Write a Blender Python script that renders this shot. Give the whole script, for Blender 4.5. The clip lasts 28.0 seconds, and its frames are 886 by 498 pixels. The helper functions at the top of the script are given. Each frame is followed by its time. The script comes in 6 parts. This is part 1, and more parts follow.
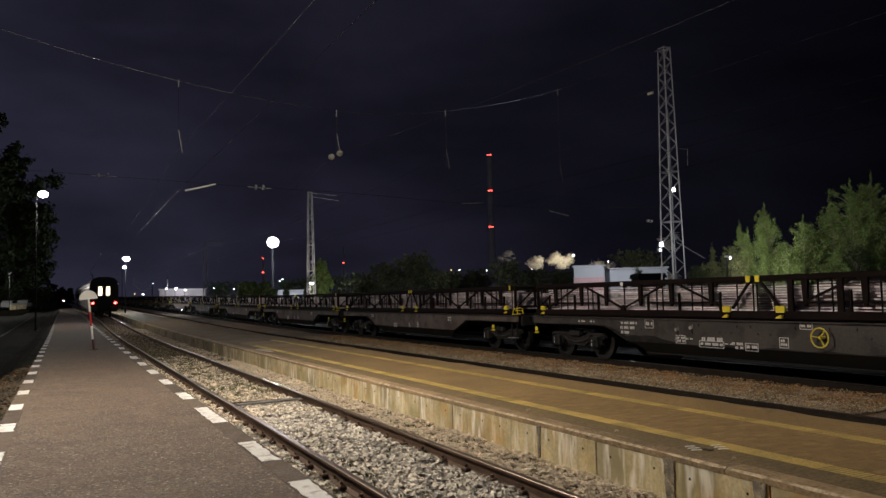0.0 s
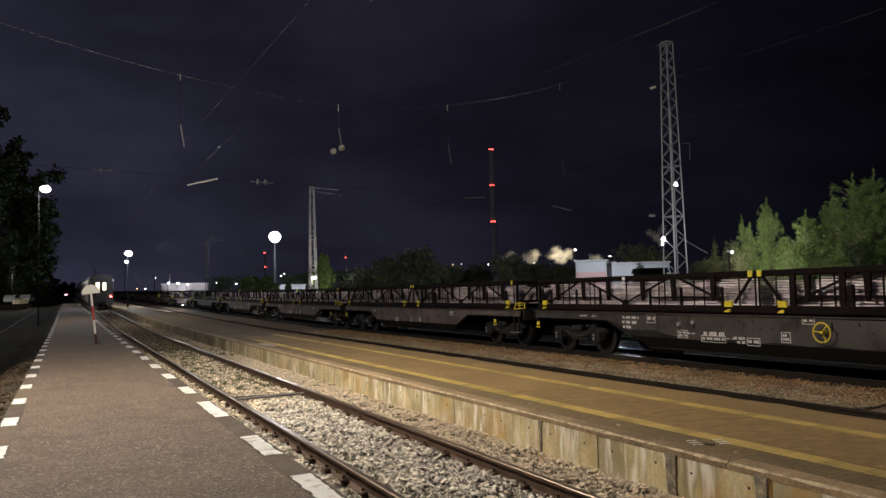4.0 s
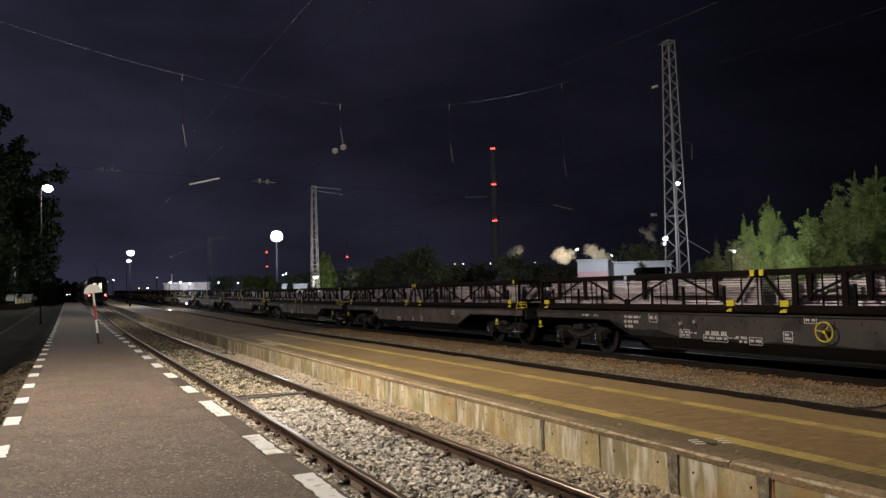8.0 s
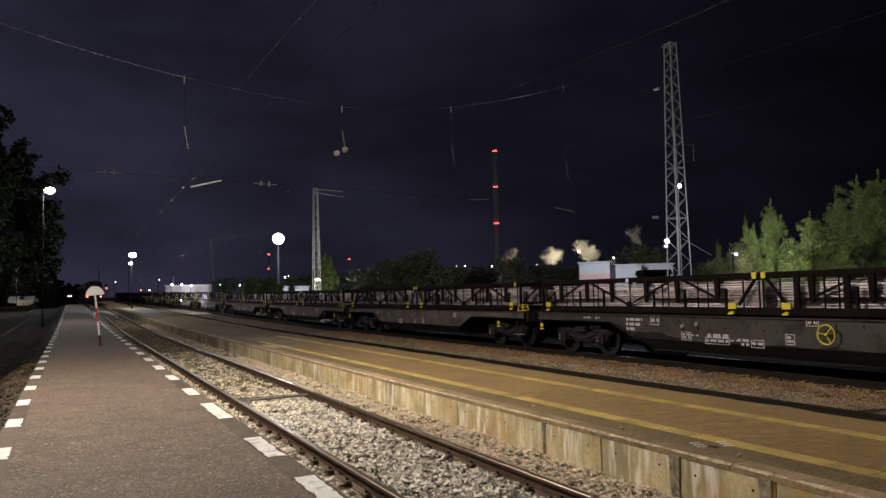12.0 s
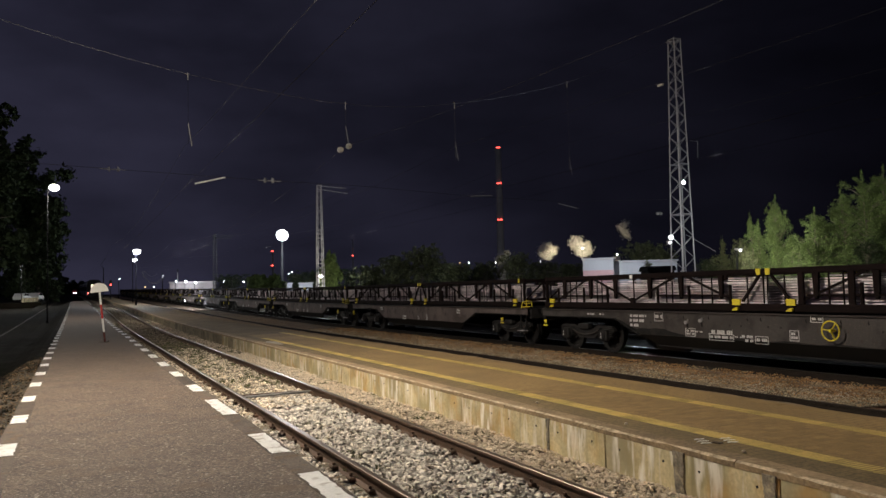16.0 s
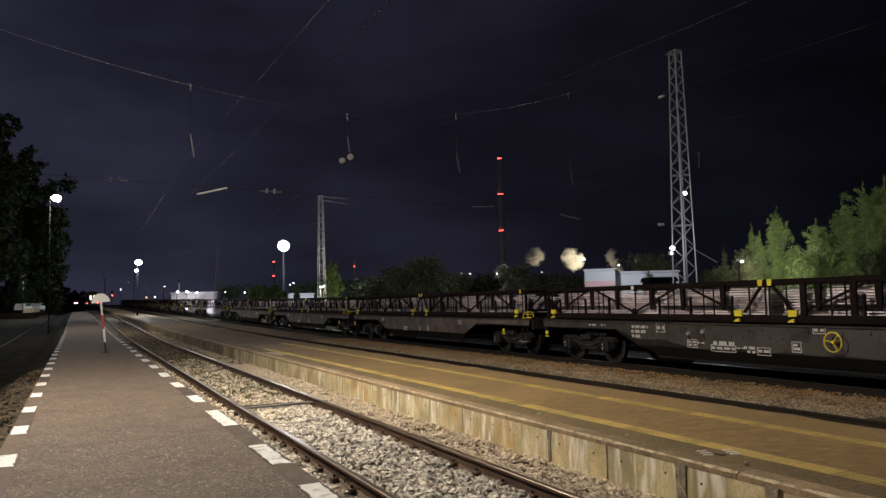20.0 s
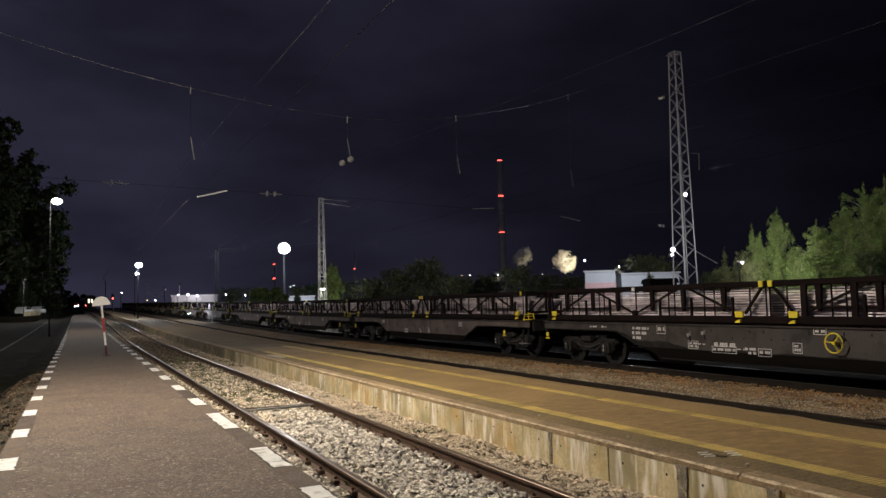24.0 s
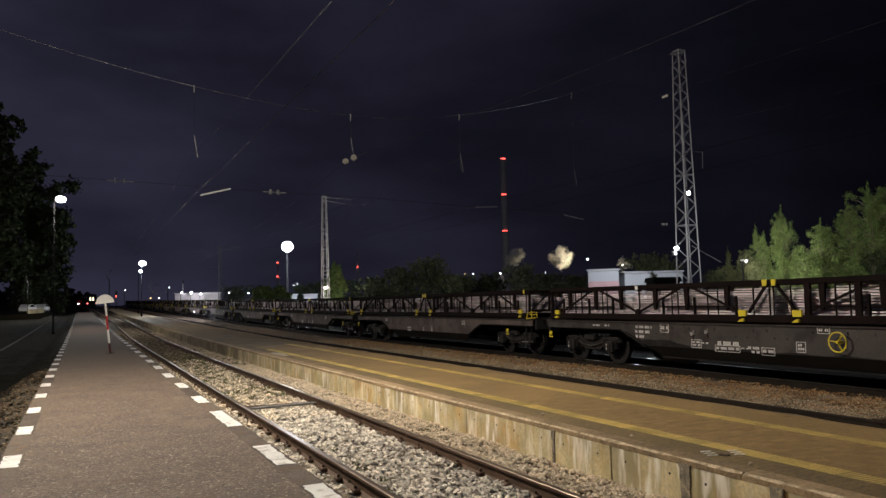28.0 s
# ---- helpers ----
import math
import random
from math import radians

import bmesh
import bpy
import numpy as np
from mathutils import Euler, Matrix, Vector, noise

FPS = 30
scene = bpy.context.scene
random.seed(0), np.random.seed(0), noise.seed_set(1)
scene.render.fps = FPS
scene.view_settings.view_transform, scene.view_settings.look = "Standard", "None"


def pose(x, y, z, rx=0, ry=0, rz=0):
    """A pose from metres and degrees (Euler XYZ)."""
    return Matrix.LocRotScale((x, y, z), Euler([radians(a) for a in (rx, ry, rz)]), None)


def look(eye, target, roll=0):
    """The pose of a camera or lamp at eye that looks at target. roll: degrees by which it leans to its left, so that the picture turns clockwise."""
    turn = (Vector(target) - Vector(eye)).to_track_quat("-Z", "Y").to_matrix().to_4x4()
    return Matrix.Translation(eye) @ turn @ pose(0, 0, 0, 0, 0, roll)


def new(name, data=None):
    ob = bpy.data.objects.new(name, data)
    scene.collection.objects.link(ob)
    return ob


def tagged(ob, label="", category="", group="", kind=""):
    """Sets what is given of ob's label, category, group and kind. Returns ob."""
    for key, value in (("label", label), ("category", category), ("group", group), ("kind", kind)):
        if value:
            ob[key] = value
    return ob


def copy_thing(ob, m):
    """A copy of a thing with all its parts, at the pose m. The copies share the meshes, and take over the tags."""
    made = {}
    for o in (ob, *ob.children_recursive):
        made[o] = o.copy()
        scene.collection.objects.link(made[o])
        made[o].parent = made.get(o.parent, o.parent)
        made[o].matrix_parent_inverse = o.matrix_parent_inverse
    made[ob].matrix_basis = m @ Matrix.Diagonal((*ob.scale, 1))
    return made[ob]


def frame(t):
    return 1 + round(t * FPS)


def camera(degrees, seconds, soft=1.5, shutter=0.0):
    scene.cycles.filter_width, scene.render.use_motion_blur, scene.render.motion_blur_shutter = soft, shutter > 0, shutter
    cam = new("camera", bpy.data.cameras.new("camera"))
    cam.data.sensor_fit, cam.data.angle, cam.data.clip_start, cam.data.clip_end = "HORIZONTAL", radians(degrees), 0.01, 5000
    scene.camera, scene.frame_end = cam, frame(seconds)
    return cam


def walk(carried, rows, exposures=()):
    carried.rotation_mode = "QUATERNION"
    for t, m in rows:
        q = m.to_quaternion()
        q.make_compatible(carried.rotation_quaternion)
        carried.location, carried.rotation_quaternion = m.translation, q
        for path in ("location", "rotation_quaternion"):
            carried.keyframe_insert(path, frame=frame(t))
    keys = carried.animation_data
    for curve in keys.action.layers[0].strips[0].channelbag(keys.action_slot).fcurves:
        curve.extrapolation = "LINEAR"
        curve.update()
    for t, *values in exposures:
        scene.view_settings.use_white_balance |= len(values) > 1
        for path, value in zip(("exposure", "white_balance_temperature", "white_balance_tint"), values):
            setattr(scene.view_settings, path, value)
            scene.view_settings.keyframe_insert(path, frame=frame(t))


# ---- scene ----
EYE = (0.0, 0.0, 1.87)
cam = camera(60.3, 28.0, soft=1.5)
# seconds and the three turns of the hand-held camera, which stays on its spot
TURNS = [
    (0.0, 93.505, 1.408, -26.361),
    (0.5, 93.505, 1.412, -26.335),
    (1.0, 93.491, 1.375, -26.279),
    (1.5, 93.422, 1.357, -26.231),
    (2.0, 93.358, 1.360, -26.245),
    (2.5, 93.303, 1.374, -26.253),
    (3.0, 93.256, 1.371, -26.254),
    (3.5, 93.179, 1.377, -26.235),
    (5.5, 92.936, 1.413, -26.190),
    (6.0, 92.907, 1.411, -26.173),
    (6.5, 92.903, 1.381, -26.167),
    (7.0, 92.952, 1.427, -26.135),
    (7.5, 93.018, 1.350, -26.089),
    (8.0, 93.055, 1.395, -26.082),
    (8.5, 93.073, 1.409, -26.055),
    (9.0, 93.118, 1.396, -26.052),
    (9.5, 93.131, 1.401, -26.037),
    (10.0, 93.136, 1.348, -26.019),
    (10.5, 93.147, 1.360, -26.029),
    (11.0, 93.153, 1.355, -26.022),
    (11.5, 93.203, 1.346, -26.006),
    (12.0, 93.238, 1.353, -25.964),
    (12.5, 93.222, 1.346, -25.908),
    (14.5, 93.027, 1.364, -25.877),
    (15.0, 92.985, 1.396, -25.818),
    (15.5, 92.933, 1.394, -25.749),
    (16.0, 92.981, 1.397, -25.691),
    (16.5, 93.058, 1.396, -25.633),
    (17.0, 93.186, 1.398, -25.633),
    (17.5, 93.355, 1.411, -25.640),
    (18.0, 93.446, 1.403, -25.609),
    (18.5, 93.574, 1.399, -25.577),
    (19.0, 93.682, 1.389, -25.583),
    (19.5, 93.736, 1.367, -25.590),
    (20.0, 93.787, 1.342, -25.588),
    (20.5, 93.849, 1.331, -25.588),
    (21.0, 93.906, 1.424, -25.611),
    (21.5, 93.908, 1.439, -25.618),
    (23.5, 93.947, 1.512, -25.559),
    (24.0, 93.943, 1.504, -25.544),
    (24.5, 93.935, 1.469, -25.505),
    (25.0, 93.937, 1.443, -25.433),
    (25.5, 93.931, 1.452, -25.391),
    (26.0, 93.959, 1.448, -25.376),
    (26.5, 93.930, 1.442, -25.376),
    (27.0, 93.910, 1.435, -25.339),
    (27.5, 93.878, 1.440, -25.341),
    (28.0, 93.827, 1.412, -25.318),
]
walk(cam, [(t, pose(*EYE, a, b, c)) for t, a, b, c in TURNS], [(0.0, -0.26), (0.5, -0.10), (1.0, 0.0), (28.0, 0.0)])

# ---- sky and large lights ----
world = bpy.data.worlds.new("night_sky")
scene.world = world
world.use_nodes = True
wn, wl = world.node_tree.nodes, world.node_tree.links
bg = wn["Background"]
tc = wn.new("ShaderNodeTexCoord")
mp = wn.new("ShaderNodeMapping")
mp.inputs["Scale"].default_value = (1.6, 1.6, 4.0)
nz = wn.new("ShaderNodeTexNoise")
nz.inputs["Scale"].default_value = 1.8
nz.inputs["Detail"].default_value = 6
rp = wn.new("ShaderNodeValToRGB")
rp.color_ramp.elements[0].position, rp.color_ramp.elements[0].color = 0.35, (0.0040, 0.0039, 0.0072, 1)
rp.color_ramp.elements[1].position, rp.color_ramp.elements[1].color = 0.75, (0.0103, 0.0099, 0.0178, 1)
wl.new(tc.outputs["Generated"], mp.inputs["Vector"])
wl.new(mp.outputs["Vector"], nz.inputs["Vector"])
wl.new(nz.outputs["Fac"], rp.inputs["Fac"])
# the town's glow lies over the station side and fades towards the plant
sx = wn.new("ShaderNodeSeparateXYZ")
fade = wn.new("ShaderNodeMapRange")
fade.inputs["From Min"].default_value, fade.inputs["From Max"].default_value = -0.1, 0.85
fade.inputs["To Min"].default_value, fade.inputs["To Max"].default_value = 1.0, 0.15
curve = wn.new("ShaderNodeMath")
curve.operation = "POWER"
curve.inputs[1].default_value = 1.3
wl.new(fade.outputs["Result"], curve.inputs[0])
gain = wn.new("ShaderNodeMath")
gain.operation = "MULTIPLY"
gain.inputs[1].default_value = 3.35
wl.new(curve.outputs[0], gain.inputs[0])
wl.new(tc.outputs["Generated"], sx.inputs["Vector"])
wl.new(sx.outputs["X"], fade.inputs["Value"])
low = wn.new("ShaderNodeMapRange")
low.inputs["From Min"].default_value, low.inputs["From Max"].default_value = 0.0, 0.22
low.inputs["To Min"].default_value, low.inputs["To Max"].default_value = 1.25, 1.0
low.interpolation_type = "SMOOTHSTEP"
wl.new(sx.outputs["Z"], low.inputs["Value"])
times = wn.new("ShaderNodeMath")
times.operation = "MULTIPLY"
wl.new(gain.outputs[0], times.inputs[0])
wl.new(low.outputs["Result"], times.inputs[1])
wl.new(times.outputs[0], bg.inputs["Strength"])
wl.new(rp.outputs["Color"], bg.inputs["Color"])


def lamp(name, at, watts, colour, radius=0.2, aim=None, cone=120):
    data = bpy.data.lights.new(name, "SPOT" if aim else "POINT")
    data.energy, data.color, data.shadow_soft_size = watts, colour, radius
    ob = new(name, data)
    if aim:
        data.spot_size, data.spot_blend = radians(cone), 0.6
        ob.matrix_world = look(at, aim)
    else:
        ob.location = at
    return ob


WARM, COOL = (1.0, 0.905, 0.77), (0.86, 0.93, 1.0)
# station lamps: two out of view beside and behind the camera, then those in view
lamp("station_light", (-0.6, 13.7, 8.4), 5600, WARM, 0.25)
lamp("station_light", (-2.0, -9.0, 8.5), 80, WARM, 0.25)
lamp("station_light", (-0.9, 58.6, 9.1), 2000, (1.0, 0.93, 0.82), 0.3)
lamp("station_light", (-6.8, 129.0, 6.5), 3000, (1.0, 0.95, 0.86), 0.25)
lamp("station_light", (6.7, 100.2, 6.6), 3000, COOL, 0.3)
lamp("yard_light", (41.0, 162.0, 12.4), 30000, COOL, 0.6)
lamp("yard_light", (27.3, 26.7, 6.9), 19000, (1.0, 1.0, 0.86), 0.15, (50, 41.0, 7.5), 48)
lamp("yard_light", (24.6, 24.2, 4.6), 300, COOL, 0.12)
lamp("yard_light", (42.5, 39.2, 3.95), 3600, (1.0, 1.0, 0.86), 0.12, (50.0, 41.8, 3.6), 64)
lamp("yard_light", (24.5, 191.0, 5.6), 1800, COOL, 0.2)
lamp("yard_light", (24.9, 82.6, 3.5), 3200, (1.0, 0.98, 0.85), 0.15)
lamp("plant_light", (248.0, 434.0, 17.0), 20000, COOL, 1.0)
lamp("plant_light", (240.0, 330.0, 16.0), 29000, (1.0, 0.86, 0.6), 1.0)
lamp("plant_light", (76.0, 92.0, 9.0), 15000, COOL, 0.4)


# ---- materials ----
def mat(name, col, rough=0.75, metal=0.0, var=0.25, scale=2.0, fine=45.0, bump=0.25, depth=0.01, rnd=0.0, island=0.0,
        second=None, patch=0.5, stretch=(1, 1, 1), spec=0.5):
    """A surface with stains at one scale and grain at another; second: a colour that comes through in patches."""
    m = bpy.data.materials.new(name)
    m.use_nodes = True
    n, l = m.node_tree.nodes, m.node_tree.links
    b = n["Principled BSDF"]
    b.inputs["Roughness"].default_value, b.inputs["Metallic"].default_value = rough, metal
    b.inputs["Specular IOR Level"].default_value = spec
    co = n.new("ShaderNodeTexCoord")
    mp = n.new("ShaderNodeMapping")
    mp.inputs["Scale"].default_value = stretch
    info = n.new("ShaderNodeObjectInfo")
    off = n.new("ShaderNodeVectorMath")
    off.operation = "MULTIPLY_ADD"
    off.inputs[1].default_value = (37.0, 37.0, 37.0)
    l.new(info.outputs["Random"], off.inputs[0])
    l.new(co.outputs["Object"], off.inputs[2])
    l.new(off.outputs["Vector"], mp.inputs["Vector"])
    big, small = n.new("ShaderNodeTexNoise"), n.new("ShaderNodeTexNoise")
    big.inputs["Scale"].default_value, big.inputs["Detail"].default_value = scale, 5
    small.inputs["Scale"].default_value, small.inputs["Detail"].default_value = fine, 4
    for t in (big, small):
        l.new(mp.outputs["Vector"], t.inputs["Vector"])
    add = n.new("ShaderNodeMath")
    add.operation = "ADD"
    l.new(big.outputs["Fac"], add.inputs[0])
    l.new(small.outputs["Fac"], add.inputs[1])
    last = add
    for source, amount in ((info.outputs["Random"], rnd), (None, island)):
        if amount:
            if source is None:
                g = n.new("ShaderNodeNewGeometry")
                source = g.outputs["Random Per Island"]
            k = n.new("ShaderNodeMath")
            k.operation = "MULTIPLY_ADD"
            k.inputs[1].default_value = amount
            l.new(source, k.inputs[0])
            l.new(last.outputs[0], k.inputs[2])
            s = n.new("ShaderNodeMath")
            s.operation = "SUBTRACT"
            s.inputs[1].default_value = amount / 2
            l.new(k.outputs[0], s.inputs[0])
            last = s
    r = n.new("ShaderNodeMapRange")
    r.inputs["From Min"].default_value, r.inputs["From Max"].default_value = 0.55, 1.45
    r.inputs["To Min"].default_value, r.inputs["To Max"].default_value = 1 - var * 1.6, 1 + var * 1.6
    l.new(last.outputs[0], r.inputs["Value"])
    base = n.new("ShaderNodeRGB")
    base.outputs[0].default_value = (*col, 1)
    colour = base.outputs[0]
    if second:
        pt = n.new("ShaderNodeTexNoise")
        pt.inputs["Scale"].default_value, pt.inputs["Detail"].default_value = scale * 1.7, 6
        l.new(mp.outputs["Vector"], pt.inputs["Vector"])
        ramp = n.new("ShaderNodeMapRange")
        ramp.inputs["From Min"].default_value, ramp.inputs["From Max"].default_value = 0.62 - patch * 0.25, 0.72 - patch * 0.2
        l.new(pt.outputs["Fac"], ramp.inputs["Value"])
        mx = n.new("ShaderNodeMix")
        mx.data_type = "RGBA"
        l.new(ramp.outputs["Result"], mx.inputs["Factor"])
        l.new(colour, mx.inputs["A"])
        mx.inputs["B"].default_value = (*second, 1)
        colour = mx.outputs["Result"]
    sc = n.new("ShaderNodeVectorMath")
    sc.operation = "SCALE"
    l.new(colour, sc.inputs[0])
    l.new(r.outputs["Result"], sc.inputs["Scale"])
    l.new(sc.outputs["Vector"], b.inputs["Base Color"])
    if bump:
        bp = n.new("ShaderNodeBump")
        bp.inputs["Strength"].default_value, bp.inputs["Distance"].default_value = bump, depth
        l.new(small.outputs["Fac"], bp.inputs["Height"])
        l.new(bp.outputs["Normal"], b.inputs["Normal"])
    return m


def glow(name, colour, strength):
    m = bpy.data.materials.new(name)
    m.use_nodes = True
    b = m.node_tree.nodes["Principled BSDF"]
    b.inputs["Base Color"].default_value = (*colour, 1)
    b.inputs["Emission Color"].default_value = (*colour, 1)
    b.inputs["Emission Strength"].default_value = strength
    return m


ASPHALT = mat("asphalt", (0.112, 0.077, 0.054), 0.85, var=0.34, scale=1.6, fine=34, bump=0.8, depth=0.02, second=(0.088, 0.062, 0.044), patch=0.35)
KERB = mat("dark_edge_slab", (0.082, 0.060, 0.044), 0.88, var=0.4, scale=4, rnd=0.7, second=(0.10, 0.062, 0.032), patch=0.35)
PAINT = mat("worn_white_paint", (0.74, 0.73, 0.70), 0.7, var=0.12, scale=5, rnd=0.15, second=(0.45, 0.41, 0.37), patch=0.3)
CONCRETE = mat("weathered_concrete", (0.36, 0.31, 0.20), 0.9, var=0.2, scale=2.2, fine=30, bump=0.3)
BALLAST = mat("limestone_ballast", (0.18, 0.145, 0.10), 0.95, var=0.45, scale=1.5, fine=22, bump=0.9, depth=0.05)
STONE = mat("ballast_stone", (0.60, 0.54, 0.46), 0.92, var=0.36, scale=6, island=1.0)
SHOULDER = mat("buff_ballast_stone", (0.68, 0.565, 0.42), 0.92, var=0.24, scale=6, island=0.5)
RUSTBALLAST = mat("rusty_ballast", (0.25, 0.165, 0.095), 0.95, var=0.5, scale=1.2, fine=30, bump=0.9, depth=0.04, second=(0.27, 0.215, 0.15), patch=0.5)
DARKSTONE = mat("dark_ballast_stone", (0.26, 0.215, 0.155), 0.92, var=0.45, scale=3, island=1.0, second=(0.12, 0.10, 0.06), patch=0.4)
SHADEBALLAST = mat("shaded_ballast", (0.022, 0.018, 0.014), 0.9, var=0.5, scale=1.4, fine=30, bump=0.9, depth=0.04, second=(0.045, 0.034, 0.024), patch=0.4, spec=0.2)
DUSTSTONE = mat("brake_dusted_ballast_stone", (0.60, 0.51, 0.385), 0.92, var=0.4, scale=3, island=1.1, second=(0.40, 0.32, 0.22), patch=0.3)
GREYSTONE = mat("grey_tan_ballast_stone", (0.46, 0.385, 0.265), 0.92, var=0.45, scale=1.2, fine=20, island=1.0, second=(0.60, 0.52, 0.40), patch=0.4)
RUSTSTONE = mat("rusty_ballast_stone", (0.42, 0.235, 0.100), 0.92, var=0.42, scale=1.2, fine=20, island=0.9, second=(0.52, 0.41, 0.25), patch=0.5)
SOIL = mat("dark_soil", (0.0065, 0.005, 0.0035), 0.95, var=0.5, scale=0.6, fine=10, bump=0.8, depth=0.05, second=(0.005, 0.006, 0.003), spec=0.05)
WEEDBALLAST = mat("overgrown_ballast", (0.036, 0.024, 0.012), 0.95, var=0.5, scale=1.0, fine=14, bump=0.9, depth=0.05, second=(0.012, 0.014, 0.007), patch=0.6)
RAILRUST = mat("rusty_rail_steel", (0.092, 0.052, 0.030), 0.75, 0.2, var=0.35, scale=5)
RAILDARK = mat("dark_rail_steel", (0.024, 0.017, 0.013), 0.85, 0.1, var=0.3, scale=5, spec=0.2)
RAILTOP = mat("polished_rail_head", (0.27, 0.205, 0.155), 0.37, 0.9, var=0.25, scale=2, bump=0.05)
RAILWORN = mat("worn_rail_head", (0.24, 0.23, 0.225), 0.30, 0.9, var=0.3, scale=2, bump=0.1)
RAILDULL = mat("dull_rail_head", (0.028, 0.020, 0.015), 0.8, 0.1, var=0.2, scale=2, bump=0.1, spec=0.3)
SLEEPER = mat("old_sleeper", (0.06, 0.05, 0.042), 0.9, var=0.3, stretch=(6, 1, 1))
PAVER = mat("buff_concrete_paver", (0.288, 0.184, 0.073), 0.85, var=0.3, scale=0.9, fine=40, rnd=0.15)
PAVERBLOCK = mat("buff_paver_block", (0.288, 0.185, 0.075), 0.85, var=0.26, scale=3, fine=60, rnd=0.22)
LITEDGE = mat("lit_roof_edge_band", (0.82, 0.79, 0.74), 0.35, 0.1, var=0.15, scale=1)
YELLOW = mat("yellow_tactile_tile", (0.57, 0.415, 0.13), 0.8, var=0.32, scale=2.2, rnd=0.3)
COPING = mat("platform_coping", (0.32, 0.225, 0.125), 0.9, var=0.42, scale=1.9, fine=30, bump=0.4, rnd=0.2)
SILL = mat("dark_grey_wagon_paint", (0.056, 0.048, 0.044), 0.6, 0.1, var=0.35, scale=1.3, second=(0.032, 0.026, 0.024), patch=0.4, spec=0.35)
SILLDUST = mat("dusty_brown_wagon_paint", (0.125, 0.097, 0.088), 0.7, var=0.4, scale=1.1, second=(0.070, 0.053, 0.047), patch=0.45, spec=0.3)
UNDER = mat("grimy_running_gear", (0.017, 0.0155, 0.015), 0.75, 0.2, var=0.35, scale=4, spec=0.3)
BELLYSHADE = mat("shaded_belly_black", (0.005, 0.0045, 0.0042), 0.6, var=0.4, scale=3, spec=0.25)
GEAR = mat("dusty_axle_box", (0.022, 0.020, 0.019), 0.65, 0.3, var=0.35, scale=6)
RACK = mat("rust_brown_steel", (0.0095, 0.0052, 0.0047), 0.85, 0.0, var=0.4, scale=3, rnd=0.25, spec=0.12)
YPAINT = mat("yellow_paint", (0.72, 0.58, 0.03), 0.5, var=0.1, scale=6)
WPAINT = mat("white_stencil", (0.62, 0.6, 0.58), 0.7, var=0.15, scale=20)
PLATE = mat("pale_copper_plate", (0.70, 0.60, 0.62), 0.55, 0.05, var=0.34, scale=3, rnd=0.7, island=0.3, second=(0.80, 0.74, 0.75), patch=0.4)
GALV = mat("galvanised_steel", (0.34, 0.325, 0.325), 0.55, 0.35, var=0.15, scale=2)
POSTDARK = mat("dark_steel_post", (0.013, 0.013, 0.014), 0.7, 0.2, var=0.2, scale=2, spec=0.2)
PORCELAIN = mat("cream_insulator", (0.42, 0.39, 0.33), 0.3, var=0.1, scale=8)
WIRE = mat("weathered_wire", (0.022, 0.021, 0.022), 0.5, 0.6, var=0.1, scale=2, bump=0, spec=0.3)
CONTACT = mat("worn_copper_wire", (0.048, 0.044, 0.041), 0.17, 0.95, var=0.1, scale=2, bump=0)
REDPAINT = mat("red_paint", (0.50, 0.025, 0.02), 0.55, var=0.15, scale=6)
WHITEPAINT = mat("white_board", (0.82, 0.80, 0.74), 0.6, var=0.06, scale=6)
COACH = mat("dark_coach_paint", (0.010, 0.009, 0.009), 0.8, var=0.25, scale=1.5, spec=0.1)
COACHSIDE = mat("coach_side_paint", (0.085, 0.072, 0.068), 0.4, 0.1, var=0.2, scale=1.2)
ROOFGREY = mat("coach_roof", (0.10, 0.10, 0.10), 0.6, 0.2, var=0.2, scale=1)
WALLWHITE = mat("white_sheet_cladding", (0.27, 0.27, 0.29), 0.6, var=0.08, scale=0.6, stretch=(1, 1, 0.2))
WALLPINK = mat("pale_rose_plaster", (0.26, 0.22, 0.23), 0.8, var=0.12, scale=0.6)
ROSE = mat("faded_rose_cladding", (0.34, 0.20, 0.205), 0.7, var=0.15, scale=0.6, stretch=(1, 1, 0.2))
TAR = mat("dark_roof_felt", (0.008, 0.008, 0.009), 0.95, var=0.3, scale=1, spec=0.05)
CHIMNEY = mat("grey_chimney_concrete", (0.25, 0.24, 0.25), 0.9, var=0.2, scale=0.1, fine=3)
BARK = mat("bark", (0.12, 0.10, 0.08), 0.9, var=0.35, scale=5, stretch=(1, 1, 0.3))
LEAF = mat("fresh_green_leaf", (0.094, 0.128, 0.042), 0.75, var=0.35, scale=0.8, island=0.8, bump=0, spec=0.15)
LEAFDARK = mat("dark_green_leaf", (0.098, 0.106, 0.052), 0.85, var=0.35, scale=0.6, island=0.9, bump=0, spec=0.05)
# leaf green darkened: the dimness on unlit trees is put into the colour
LEAFSHADE = mat("shaded_leaf", (0.024, 0.033, 0.015), 0.8, var=0.4, scale=0.6, island=0.9, bump=0, spec=0.1)
PALESKIM = mat("pale_paving_patch", (0.50, 0.43, 0.33), 0.9, var=0.25, scale=2.5, fine=30)
STEAM = mat("white_steam", (0.80, 0.78, 0.74), 1.0, var=0.1, scale=0.15, fine=1.2, bump=0, spec=0.0)


